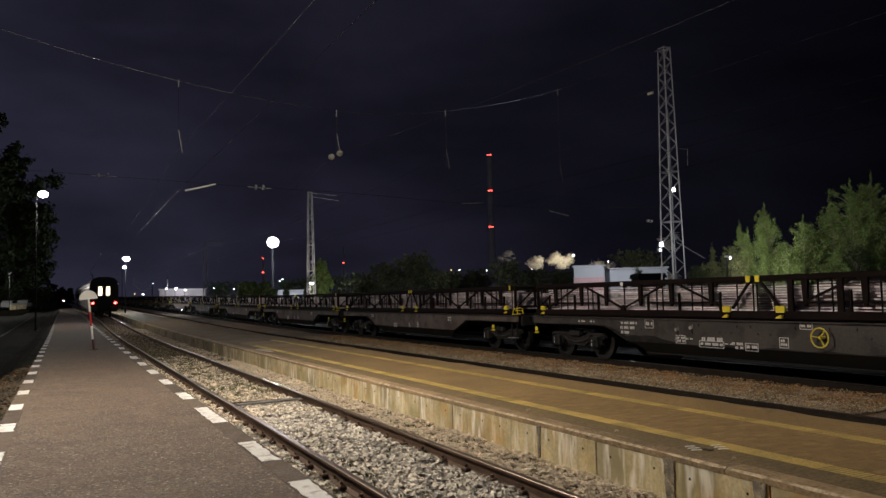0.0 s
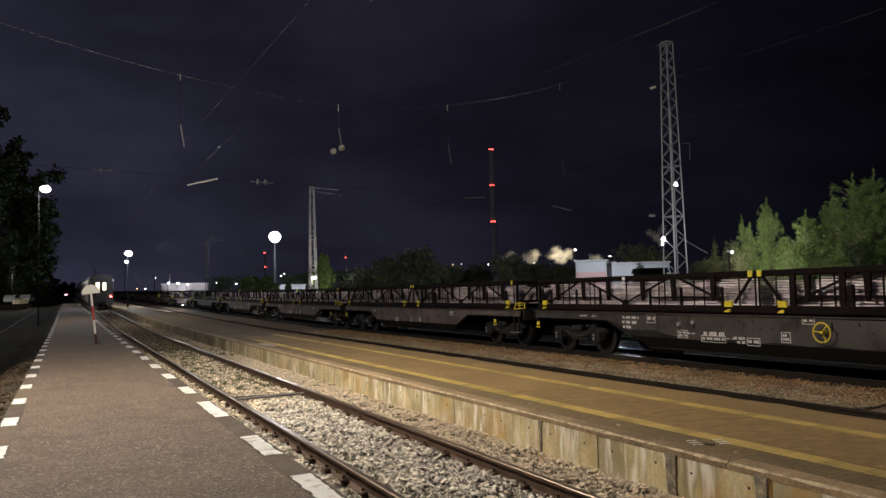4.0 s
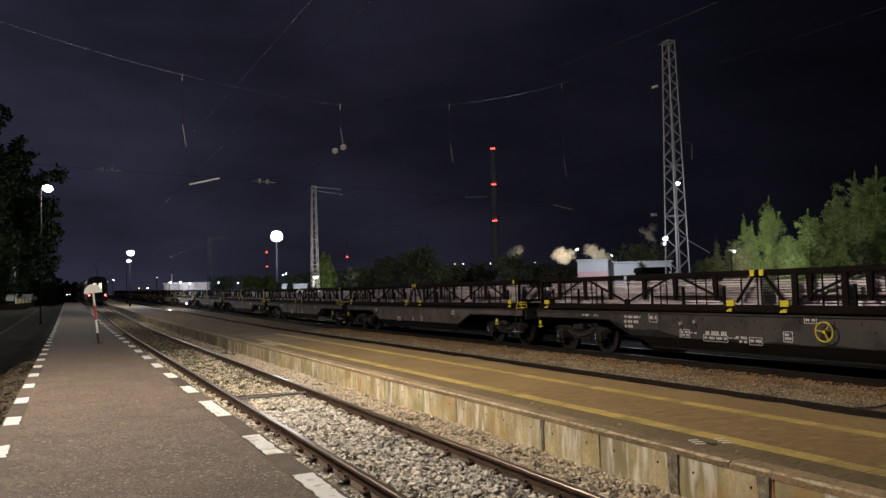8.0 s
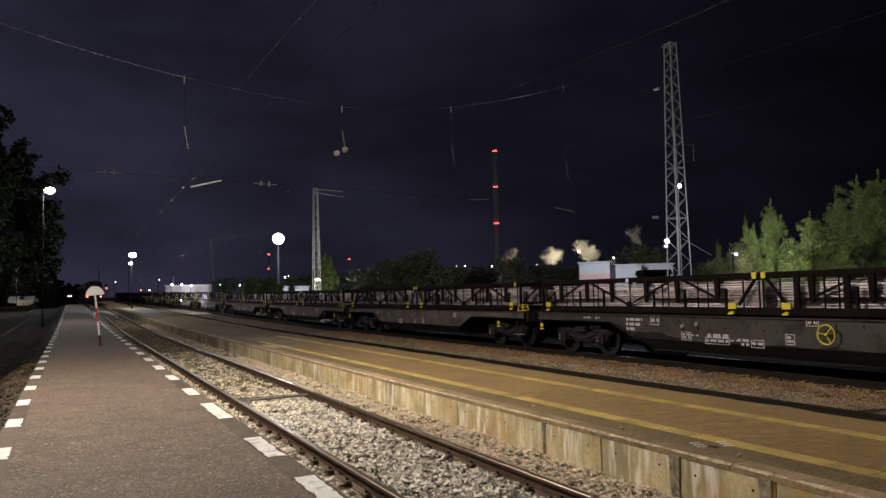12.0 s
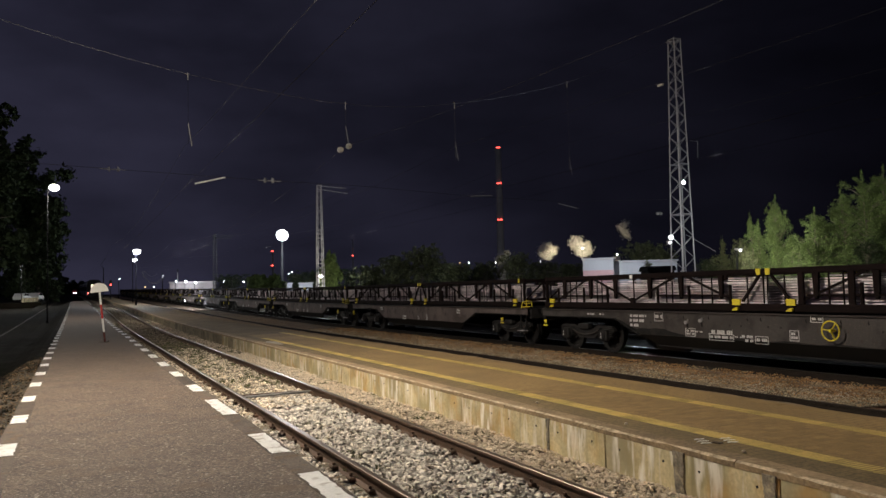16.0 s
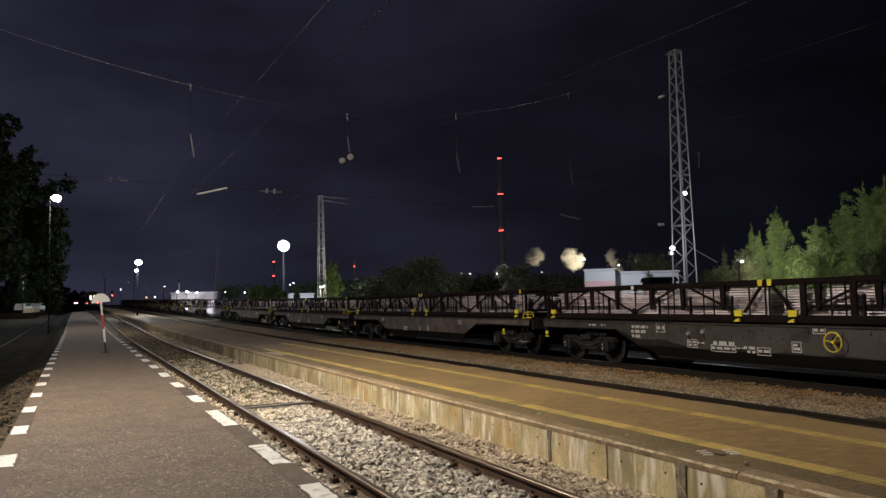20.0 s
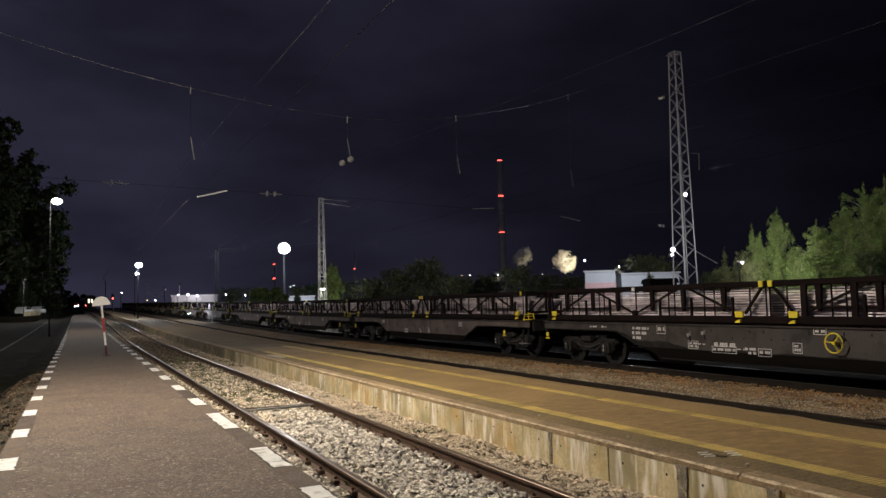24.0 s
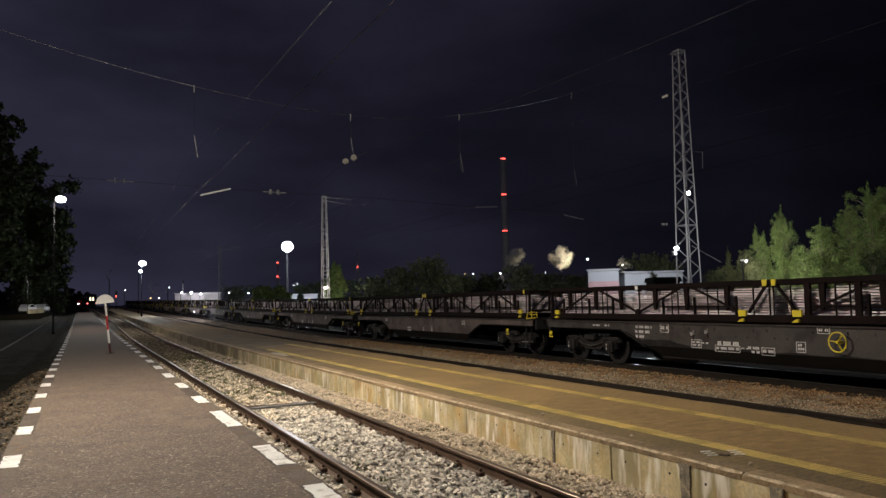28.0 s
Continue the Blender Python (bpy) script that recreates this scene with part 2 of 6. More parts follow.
def speckle(m, scale, lo, hi, tint, amount=0.8):
    """Scattered grains of another tint."""
    n, l = m.node_tree.nodes, m.node_tree.links
    s = n["Principled BSDF"].inputs["Base Color"]
    before = s.links[0].from_socket
    co, nz, r, mx = n.new("ShaderNodeTexCoord"), n.new("ShaderNodeTexNoise"), n.new("ShaderNodeMapRange"), n.new("ShaderNodeMix")
    nz.inputs["Scale"].default_value, nz.inputs["Detail"].default_value = scale, 1
    r.inputs["From Min"].default_value, r.inputs["From Max"].default_value, r.inputs["To Max"].default_value = lo, hi, amount
    mx.data_type = "RGBA"
    l.new(co.outputs["Object"], nz.inputs["Vector"])
    l.new(nz.outputs["Fac"], r.inputs["Value"])
    l.new(r.outputs["Result"], mx.inputs["Factor"])
    l.new(before, mx.inputs["A"])
    mx.inputs["B"].default_value = (*tint, 1)
    l.new(mx.outputs["Result"], s)


def coursed(m, width, height, joint, tint):
    """Fine joints of small blocks, too small to build one by one."""
    n, l = m.node_tree.nodes, m.node_tree.links
    s = n["Principled BSDF"].inputs["Base Color"]
    before = s.links[0].from_socket
    co, br, mx = n.new("ShaderNodeTexCoord"), n.new("ShaderNodeTexBrick"), n.new("ShaderNodeMix")
    br.inputs["Scale"].default_value = 1.0
    br.inputs["Brick Width"].default_value, br.inputs["Row Height"].default_value, br.inputs["Mortar Size"].default_value = width, height, joint
    mx.data_type = "RGBA"
    l.new(co.outputs["Object"], br.inputs["Vector"])
    l.new(br.outputs["Fac"], mx.inputs["Factor"])
    l.new(before, mx.inputs["A"])
    mx.inputs["B"].default_value = (*tint, 1)
    l.new(mx.outputs["Result"], s)


speckle(ASPHALT, 48, 0.56, 0.67, (0.25, 0.19, 0.145), 0.8)
speckle(ASPHALT, 30, 0.57, 0.68, (0.040, 0.029, 0.022), 0.75)
speckle(KERB, 40, 0.58, 0.70, (0.20, 0.16, 0.125), 0.6)
speckle(KERB, 26, 0.58, 0.70, (0.035, 0.027, 0.02), 0.7)
speckle(ASPHALT, 24, 0.65, 0.73, (0.38, 0.32, 0.26), 0.75)
speckle(ASPHALT, 2.2, 0.60, 0.74, (0.125, 0.078, 0.044), 0.55)
speckle(WEEDBALLAST, 16, 0.62, 0.70, (0.20, 0.15, 0.09))
speckle(RUSTBALLAST, 18, 0.62, 0.70, (0.46, 0.36, 0.26))
coursed(PAVER, 0.2, 0.1, 0.006, (0.19, 0.13, 0.06))
speckle(PAVER, 30, 0.62, 0.72, (0.36, 0.27, 0.14), 0.5)
speckle(SILL, 26, 0.66, 0.72, (0.11, 0.085, 0.075), 0.6)
speckle(SILL, 9, 0.66, 0.74, (0.05, 0.03, 0.022), 0.6)
speckle(WEEDBALLAST, 5, 0.58, 0.70, (0.075, 0.05, 0.026), 0.7)
CARWHITE = mat("white_car_paint", (0.62, 0.62, 0.6), 0.35, var=0.06)
RUBBER = mat("black_rubber", (0.02, 0.02, 0.02), 0.8)
GLASSDARK = mat("dark_glass", (0.015, 0.016, 0.02), 0.08, var=0.05, bump=0)
LAMPGLOW = glow("lamp_glow", (1.0, 0.97, 0.90), 14)
OLDASPHALT = mat("old_grey_asphalt", (0.215, 0.148, 0.068), 0.85, var=0.35, scale=1.2, fine=24, bump=0.7, depth=0.02)
SPANWIRE = mat("lit_span_wire", (0.60, 0.60, 0.61), 0.30, 0.95, var=0.1, scale=2, bump=0)
SPANDIM = mat("dim_span_wire", (0.33, 0.33, 0.34), 0.34, 0.95, var=0.1, scale=2, bump=0)
GLASSGREY = mat("grey_glass_insulator", (0.085, 0.085, 0.09), 0.4, var=0.1, scale=8)
WORN = mat("worn_pale_arris", (0.54, 0.43, 0.28), 0.9, var=0.4, scale=7, second=(0.32, 0.24, 0.14), patch=0.5)
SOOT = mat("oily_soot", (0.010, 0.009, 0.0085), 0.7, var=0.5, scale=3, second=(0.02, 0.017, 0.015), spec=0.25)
DULLSTEEL = mat("dull_fittings", (0.24, 0.235, 0.225), 0.6, 0.3, var=0.2, scale=3)
PALESTEEL = mat("bright_galvanised_arm", (0.62, 0.61, 0.58), 0.5, 0.2, var=0.15, scale=3)
LAMPCOOL = glow("lamp_glow_cool", (0.93, 0.97, 1.0), 14)
REDGLOW = glow("red_lamp_glow", (1.0, 0.085, 0.07), 7)
TAILGLOW = glow("tail_lamp_glow", (1.0, 0.10, 0.09), 11)
AMBERGLOW = glow("amber_lamp_glow", (1.0, 0.55, 0.2), 6)
WINDOWGLOW = glow("lit_window", (1.0, 0.87, 0.6), 2.2)
HEADGLOW = glow("headlamp_glow", (0.86, 0.9, 1.0), 16)
ADDEDGLOW = glow("added_lamp_glow", (0.80, 0.82, 1.0), 17000)


# ---- mesh helpers ----
class Shape:
    """Collects vertices and faces of one part."""

    def __init__(self):
        self.v, self.f, self.m = [], [], []

    def face(self, *ids, slot=0):
        self.f.append(ids)
        self.m.append(slot)

    def box(self, c, s, ch=0.0, turn=None, slot=0):
        """A block about c of the sizes s, with chamfered edges."""
        h = [a / 2 for a in s]
        n = len(self.v)
        signs = [(x, y, z) for x in (-1, 1) for y in (-1, 1) for z in (-1, 1)]
        pts = []
        if ch <= 0:
            pts = [[g[i] * h[i] for i in range(3)] for g in signs]
            for q in ((0, 1, 3, 2), (4, 6, 7, 5), (0, 4, 5, 1), (2, 3, 7, 6), (0, 2, 6, 4), (1, 5, 7, 3)):
                self.face(*[n + i for i in q], slot=slot)
        else:
            ids = {}
            for g in signs:
                for a in range(3):
                    ids[g, a] = n + len(pts)
                    pts.append([g[i] * (h[i] - (0 if i == a else ch)) for i in range(3)])
            for a in range(3):
                b, c2 = (a + 1) % 3, (a + 2) % 3
                for s1 in (-1, 1):
                    ring = []
                    for u, w in ((-1, -1), (1, -1), (1, 1), (-1, 1)):
                        g = [0, 0, 0]
                        g[a], g[b], g[c2] = s1, u, w
                        ring.append(ids[tuple(g), a])
                    self.face(*(ring if s1 > 0 else ring[::-1]), slot=slot)
                    for s2 in (-1, 1):
                        g0, g1 = [0, 0, 0], [0, 0, 0]
                        g0[a] = g1[a] = s1
                        g0[b] = g1[b] = s2
                        g0[c2], g1[c2] = -1, 1
                        g0, g1 = tuple(g0), tuple(g1)
                        q = [ids[g0, a], ids[g0, b], ids[g1, b], ids[g1, a]]
                        self.face(*(q if s1 * s2 > 0 else q[::-1]), slot=slot)
            for g in signs:
                q = [ids[g, 0], ids[g, 1], ids[g, 2]]
                self.face(*(q if g[0] * g[1] * g[2] > 0 else q[::-1]), slot=slot)
        for p in pts:
            p = Vector(p)
            if turn:
                p = turn @ p
            self.v.append(tuple(p + Vector(c)))
        return self

    def beam(self, p, q, w, h, up=(0, 0, 1), slot=0):
        """A bar of rectangular section from p to q; w across, h along up."""
        p, q = Vector(p), Vector(q)
        d = (q - p).normalized()
        side = d.cross(Vector(up))
        side = side.normalized() if side.length > 1e-5 else Vector((1, 0, 0))
        top = side.cross(d)
        n = len(self.v)
        for e in (p, q):
            for a, b in ((-1, -1), (1, -1), (1, 1), (-1, 1)):
                self.v.append(tuple(e + side * (a * w / 2) + top * (b * h / 2)))
        for i in range(4):
            j = (i + 1) % 4
            self.face(n + i, n + j, n + 4 + j, n + 4 + i, slot=slot)
        self.face(n + 3, n + 2, n + 1, n, slot=slot)
        self.face(n + 4, n + 5, n + 6, n + 7, slot=slot)
        return self

    def tube(self, pts, radii, k=8, cap=True, slot=0):
        """A round bar through the points."""
        pts = [Vector(p) for p in pts]
        n = len(self.v)
        for i, p in enumerate(pts):
            d = (pts[min(i + 1, len(pts) - 1)] - pts[max(i - 1, 0)]).normalized()
            side = d.cross(Vector((0, 0, 1)) if abs(d.z) < 0.95 else Vector((1, 0, 0))).normalized()
            top = side.cross(d)
            r = radii[i] if isinstance(radii, (list, tuple)) else radii
            for a in range(k):
                t = 2 * math.pi * a / k
                self.v.append(tuple(p + side * (r * math.cos(t)) + top * (r * math.sin(t))))
        for i in range(len(pts) - 1):
            for a in range(k):
                b = (a + 1) % k
                self.face(n + i * k + a, n + i * k + b, n + (i + 1) * k + b, n + (i + 1) * k + a, slot=slot)
        if cap:
            self.face(*[n + a for a in range(k)][::-1], slot=slot)
            self.face(*[n + (len(pts) - 1) * k + a for a in range(k)], slot=slot)
        return self

    def prism(self, outline, axis, lo, hi, slot=0):
        """The outline in the two other axes, drawn out along axis from lo to hi."""
        n, k = len(self.v), len(outline)
        for e in (lo, hi):
            for a, b in outline:
                p = [a, b]
                p.insert(axis, e)
                self.v.append(tuple(p))
        for i in range(k):
            j = (i + 1) % k
            self.face(n + i, n + j, n + k + j, n + k + i, slot=slot)
        self.face(*[n + i for i in range(k)][::-1], slot=slot)
        self.face(*[n + k + i for i in range(k)], slot=slot)
        return self

    def ball(self, c, r, seg=10, rings=6, squash=(1, 1, 1), slot=0):
        n = len(self.v)
        for i in range(rings + 1):
            t = math.pi * i / rings
            for j in range(seg):
                a = 2 * math.pi * j / seg
                self.v.append((c[0] + r * squash[0] * math.sin(t) * math.cos(a), c[1] + r * squash[1] * math.sin(t) * math.sin(a),
                               c[2] + r * squash[2] * math.cos(t)))
        for i in range(rings):
            for j in range(seg):
                k = (j + 1) % seg
                self.face(n + i * seg + j, n + (i + 1) * seg + j, n + (i + 1) * seg + k, n + i * seg + k, slot=slot)
        return self

    def mesh(self, name, materials, smooth=False, fix=True):
        me = bpy.data.meshes.new(name)
        me.from_pydata(self.v, [], self.f)
        for m in materials if isinstance(materials, (list, tuple)) else [materials]:
            me.materials.append(m)
        if max(self.m, default=0):
            me.polygons.foreach_set("material_index", self.m)
        if fix and len(self.f) < 20000:
            bm = bmesh.new()
            bm.from_mesh(me)
            bmesh.ops.recalc_face_normals(bm, faces=bm.faces)
            bm.to_mesh(me)
            bm.free()
        if smooth:
            me.polygons.foreach_set("use_smooth", [True] * len(me.polygons))
        me.update()
        return me


def part(name, shape, material, parent=None, label="", smooth=False, at=None):
    me = shape if isinstance(shape, bpy.types.Mesh) else shape.mesh(name, material, smooth)
    ob = new(name, me)
    ob.parent = parent
    if at is not None:
        ob.location = at
    return tagged(ob, label) if label else ob


def thing(name, label, category, group="", at=(0, 0, 0), rz=0.0, rx=0.0):
    ob = new(name)
    ob.empty_display_size = 0.2
    ob.matrix_world = pose(*at, rx, 0, rz)
    return tagged(ob, label, category, group)


def setting(name, label, category="", kind="structure"):
    return tagged(new(name), label, category or name.split("_")[0], "", kind)


def grade(y):
    """Height of the line: level beside the near platform, then a gentle climb."""
    if y < 36:
        return 0.0
    if y < 60:
        return 0.0092 * (y - 36) ** 2 / 48
    if y < 320:
        return 0.0092 * (y - 48)
    return 0.0092 * 272 + 0.0042 * min(y - 320, 600)


def siding_drift(y):
    """The disused track swings over towards the platform's line far away."""
    t = min(1.0, max(0.0, (y - 170) / 290))
    return 2.2 * t * t * (3 - 2 * t)


def bend(y):
    """Sideways drift of the near track, which swings out a little beyond the platform sign and back far away."""
    t = min(1.0, max(0.0, (y - 45) / 45))
    return 0.32 * t * t * (3 - 2 * t) - 1.0 * (max(0.0, y - 100) / 145) ** 2


def sheet(name, xs, ys, z, material, wobble=0.0, freq=1.0, kind="structure", label="", category="ground", holes=None):
    """A ground sheet over the grid lines xs, ys that follows the line's height."""
    verts, faces = [], []
    for y in ys:
        for x in xs:
            w = wobble * noise.noise(Vector((x * freq, y * freq, 3.7))) if wobble else 0.0
            verts.append((x, y, z + grade(y) + w))
    k = len(xs)
    for j in range(len(ys) - 1):
        for i in range(k - 1):
            if holes and holes(xs[i], xs[i + 1], ys[j], ys[j + 1]):
                continue
            a = j * k + i
            faces.append((a, a + 1, a + k + 1, a + k))
    me = bpy.data.meshes.new(name)
    me.from_pydata(verts, [], faces)
    me.materials.append(material)
    return tagged(new(name, me), label, category, "", kind)


def steps(a, b, d):
    n = max(1, round((b - a) / d))
    return [a + (b - a) * i / n for i in range(n + 1)]


ROWS_Y = steps(-12, 40, 1.0) + steps(40, 120, 4)[1:] + steps(120, 320, 10)[1:]

# ---- ground ----
def bank(x):
    """Earth heaped against the siding's side of the near platform."""
    t = min(1.0, max(0.0, (x + 1.78) / 0.85))
    return 0.37 * t * t * (3 - 2 * t) if x < 0 else 0.0


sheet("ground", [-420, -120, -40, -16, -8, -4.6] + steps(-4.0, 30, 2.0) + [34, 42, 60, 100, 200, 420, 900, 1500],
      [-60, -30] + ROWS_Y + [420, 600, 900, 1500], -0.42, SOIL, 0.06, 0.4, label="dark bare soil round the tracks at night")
sheet("ballast_bed", steps(1.75, 5.22, 0.17), steps(-8, 40, 0.2) + ROWS_Y[ROWS_Y.index(40) + 1:], -0.165, BALLAST, 0.035, 4.0,
      label="pale limestone ballast between the two platforms", category="ballast")
sheet("ballast_bed_yard", steps(8.15, 13.3, 0.45), ROWS_Y, -0.17, RUSTBALLAST, 0.06, 2.0,
      label="rust-stained brown ballast beside the freight track", category="ballast")
# the wagons' shade on the bed is put into this sheet's black colour
sheet("ballast_bed_yard_oily", steps(13.3, 24.5, 0.45), ROWS_Y, -0.17, SHADEBALLAST, 0.06, 2.0,
      label="black ballast under and behind the wagons, shade put into its colour", category="ballast")
# beyond the lamplit verge the lack of light is put into near-black soil
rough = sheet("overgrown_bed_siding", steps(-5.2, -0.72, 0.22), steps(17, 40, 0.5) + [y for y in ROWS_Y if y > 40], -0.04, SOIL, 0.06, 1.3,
      label="overgrown soil along the disused track, lack of light put into its colour", category="ground")
for v in rough.data.vertices:
    v.co.z += 0.13 * math.exp(-((v.co.x + 1.95) / 0.45) ** 2) * min(1.0, max(0.0, (v.co.y - 19) / 6))
    v.co.z += bank(v.co.x) - 0.13 * max(0.0, 1 - (v.co.y - 17) / 8) + 0.03 * noise.noise(v.co * 0.9)
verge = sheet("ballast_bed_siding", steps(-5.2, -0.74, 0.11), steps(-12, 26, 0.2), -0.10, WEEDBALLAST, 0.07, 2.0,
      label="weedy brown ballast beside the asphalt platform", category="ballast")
for v in verge.data.vertices:
    v.co.z += bank(v.co.x) + 0.012 * noise.noise(v.co * 9)


def stones(name, boxes, material, label, size=(0.022, 0.05), seed=3):
    """Loose broken stones, scattered over boxes of x0, x1, y0, y1, z, count."""
    rng = np.random.default_rng(seed)
    base = np.array([(1, 0, 0), (-1, 0, 0), (0, 1, 0), (0, -1, 0), (0, 0, 1), (0, 0, -1), (0.6, 0.6, 0.5)])
    tri = [(0, 2, 6), (2, 4, 6), (4, 0, 6), (2, 1, 4), (1, 3, 4), (3, 0, 4), (2, 0, 5), (1, 2, 5), (3, 1, 5), (0, 3, 5)]
    vs, fs, n = [], [], 0
    for x0, x1, y0, y1, z, count in boxes:
        for _ in range(count):
            # denser towards the near end, as the stones there can be told apart
            x, y = rng.uniform(x0, x1), y0 + (y1 - y0) * rng.random() ** 1.6
            s = rng.uniform(*size) * (1 + 0.012 * max(0, y - 10))
            q = base * (s * rng.uniform((0.8, 0.8, 0.42), (1.5, 1.35, 0.8))) + rng.normal(0, s * 0.17, (7, 3))
            a, b = rng.uniform(0, 6.28), rng.normal(0, 0.5)
            ca, sa, cb, sb = math.cos(a), math.sin(a), math.cos(b), math.sin(b)
            rot = np.array([[ca, -sa, 0], [sa, ca, 0], [0, 0, 1]]) @ np.array([[1, 0, 0], [0, cb, -sb], [0, sb, cb]])
            zz = z + bank(x) + grade(y) + 0.035 * noise.noise(Vector((x * 4, y * 4, 3.7))) + rng.uniform(-0.004, 0.02)
            vs.append(q @ rot.T + (x + (bend(y) if 2.8 < x < 5.0 else 0.0), y, zz))
            fs.extend([(i + n, j + n, k + n) for i, j, k in tri])
            n += 7
    me = bpy.data.meshes.new(name)
    me.from_pydata(np.concatenate(vs).tolist(), [], fs)
    me.materials.append(material)
    return tagged(new(name, me), label, "ballast", "", "stuff")


stones("ballast_stones", [(2.83, 4.17, 3.0, 15.5, -0.155, 11500), (1.97, 2.66, 3.0, 15, -0.17, 2400), (1.97, 5.15, 3.1, -7.5, -0.155, 7000)], STONE,
       "loose pale limestone ballast stones between the rails", (0.016, 0.044), seed=5)
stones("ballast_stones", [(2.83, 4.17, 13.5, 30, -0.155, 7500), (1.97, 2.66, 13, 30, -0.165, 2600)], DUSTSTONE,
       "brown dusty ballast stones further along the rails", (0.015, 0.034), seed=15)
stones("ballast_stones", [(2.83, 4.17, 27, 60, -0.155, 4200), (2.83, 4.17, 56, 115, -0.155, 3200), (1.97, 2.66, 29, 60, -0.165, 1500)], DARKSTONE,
       "dark ballast stones beyond the platform sign", (0.017, 0.036), seed=16)
stones("ballast_stones", [(4.33, 5.18, 3.5, 26, -0.13, 19000), (4.33, 5.18, 24, 60, -0.13, 2500)], SHOULDER,
       "loose buff ballast stones along the platform wall", (0.011, 0.024), seed=6)
stones("ballast_stones", [(10.72, 11.9, 8, 40, -0.15, 17000), (11.7, 12.5, 8, 40, -0.15, 4000)], GREYSTONE, "loose grey-tan ballast stones beside the dull track", (0.008, 0.017), seed=17)
stones("ballast_stones", [(11.5, 13.5, 8, 40, -0.15, 24000), (10.8, 11.7, 8, 40, -0.15, 2500)], RUSTSTONE, "loose rust-brown ballast stones beside the freight wagons", (0.008, 0.017), seed=7)
stones("ballast_stones", [(-1.9, -0.78, 5, 30, -0.10, 3800)], WEEDBALLAST, "scattered dirty stones beside the platform edge", (0.012, 0.032), seed=8)


# ---- tracks ----
def rail_mesh(ys, x, swing=None):
    """A rail with foot, web and head along the line."""
    outline = [(-0.07, -0.172), (0.07, -0.172), (0.07, -0.160), (0.014, -0.140), (0.010, -0.045), (0.036, -0.036), (0.036, -0.008),
               (0.026, 0.0), (-0.026, 0.0), (-0.036, -0.008), (-0.036, -0.036), (-0.010, -0.045), (-0.014, -0.140), (-0.07, -0.160)]
    g, k = Shape(), len(outline)
    for y in ys:
        for a, b in outline:
            g.v.append((x + a + (swing(y) if swing else 0.0), y, b + grade(y)))
    for j in range(len(ys) - 1):
        for i in range(k):
            i2 = (i + 1) % k
            g.face(j * k + i, j * k + i2, (j + 1) * k + i2, (j + 1) * k + i, slot=1 if i in (6, 7, 8) else 0)
    g.face(*range(k)), g.face(*[(len(ys) - 1) * k + i for i in range(k)][::-1])
    return g


def track(name, centre, y0, y1, top, label, chairs=0.0, side=RAILDARK, drop=0.0):
    base = setting(name, label, "track")
    ys = [y0] + [y for y in ROWS_Y + [370, 420, 500, 600, 700, 800] if y0 < y < y1] + [y1]
    for s in (-0.752, 0.752):
        part("rail", rail_mesh(ys, centre + s, {"track_one": bend, "track_siding": siding_drift}.get(name)), [side, top], base, at=(0, 0, -drop))
    sl = Shape().box((0, 0, 0), (2.5, 0.25, 0.13), 0.015).mesh("sleeper", SLEEPER)
    ch = Shape()
    for s in (-1, 1):
        ch.box((s * 0.085, 0, 0), (0.075, 0.13, 0.05), 0.012)
        ch.tube([(s * 0.085, 0, 0.02), (s * 0.085, 0, 0.055)], 0.018, 6)
    ch = ch.mesh("rail_chair", RAILRUST)
    y = y0 + 0.3
    while y < min(y1, 60):
        o = part("sleeper", sl, None, base, at=(centre, y, -0.235 - drop + grade(y)))
        if y < chairs:
            for s in (-0.752, 0.752):
                part("rail_chair", ch, None, base, at=(centre + s, y, -0.13 + grade(y)))
        y += 0.6
    return base


track("track_one", 3.49, -8, 320, RAILTOP, "near railway track with rusty rails and worn bright rail heads", 45, RAILRUST)
track("track_two", 9.90, -8, 320, RAILDULL, "dull rusty track beside the island platform", drop=0.065)
track("track_three", 14.35, -8, 320, RAILWORN, "track under the freight wagons")
track("track_siding", -2.72, 4, 900, RAILDULL, "disused dull track beside the asphalt platform")
track("track_four", 19.4, -8, 320, RAILDULL, "yard track behind the freight wagons")

tie = thing("gauge_tie_bar", "dark steel tie bar laid across between the rails", "tie bar", at=(3.49, 14.7, -0.075))
part("bar", Shape().box((0, 0, 0), (1.36, 0.07, 0.045), 0.01, Matrix.Rotation(0.06, 3, "Z")), DULLSTEEL, tie, "worn grey bar")
part("bar", Shape().box((-0.05, 0.20, -0.005), (1.2, 0.05, 0.04), 0.01, Matrix.Rotation(-0.07, 3, "Z")), RAILRUST, tie)
for s in (-0.66, 0.66):
    part("clamp", Shape().box((s, 0.05, -0.02), (0.07, 0.16, 0.06), 0.015), RAILRUST, tie)


# ---- near platform ----
def platform_block(name, x0, x1, y0, y1, z0, z1, material, label):
    g = Shape()
    ys = [y0] + [y for y in ROWS_Y if y0 < y < y1] + [y1]
    for y in ys:
        for x, z in ((x0, z0), (x1, z0), (x1, z1), (x0, z1)):
            g.v.append((x, y, z + grade(y)))
    for j in range(len(ys) - 1):
        for i in range(4):
            g.face(j * 4 + i, j * 4 + (i + 1) % 4, j * 4 + 4 + (i + 1) % 4, j * 4 + 4 + i)
    g.face(0, 1, 2, 3), g.face(*[(len(ys) - 1) * 4 + i for i in (3, 2, 1, 0)])
    ob = new(name, g.mesh(name, material))
    return tagged(ob, label, "platform", "", "structure")


near = platform_block("platform_near", -0.536, 1.689, -10, 150, -0.42, 0.318, ASPHALT, "worn grey-brown asphalt platform with gritty surface")
rng = random.Random(11)


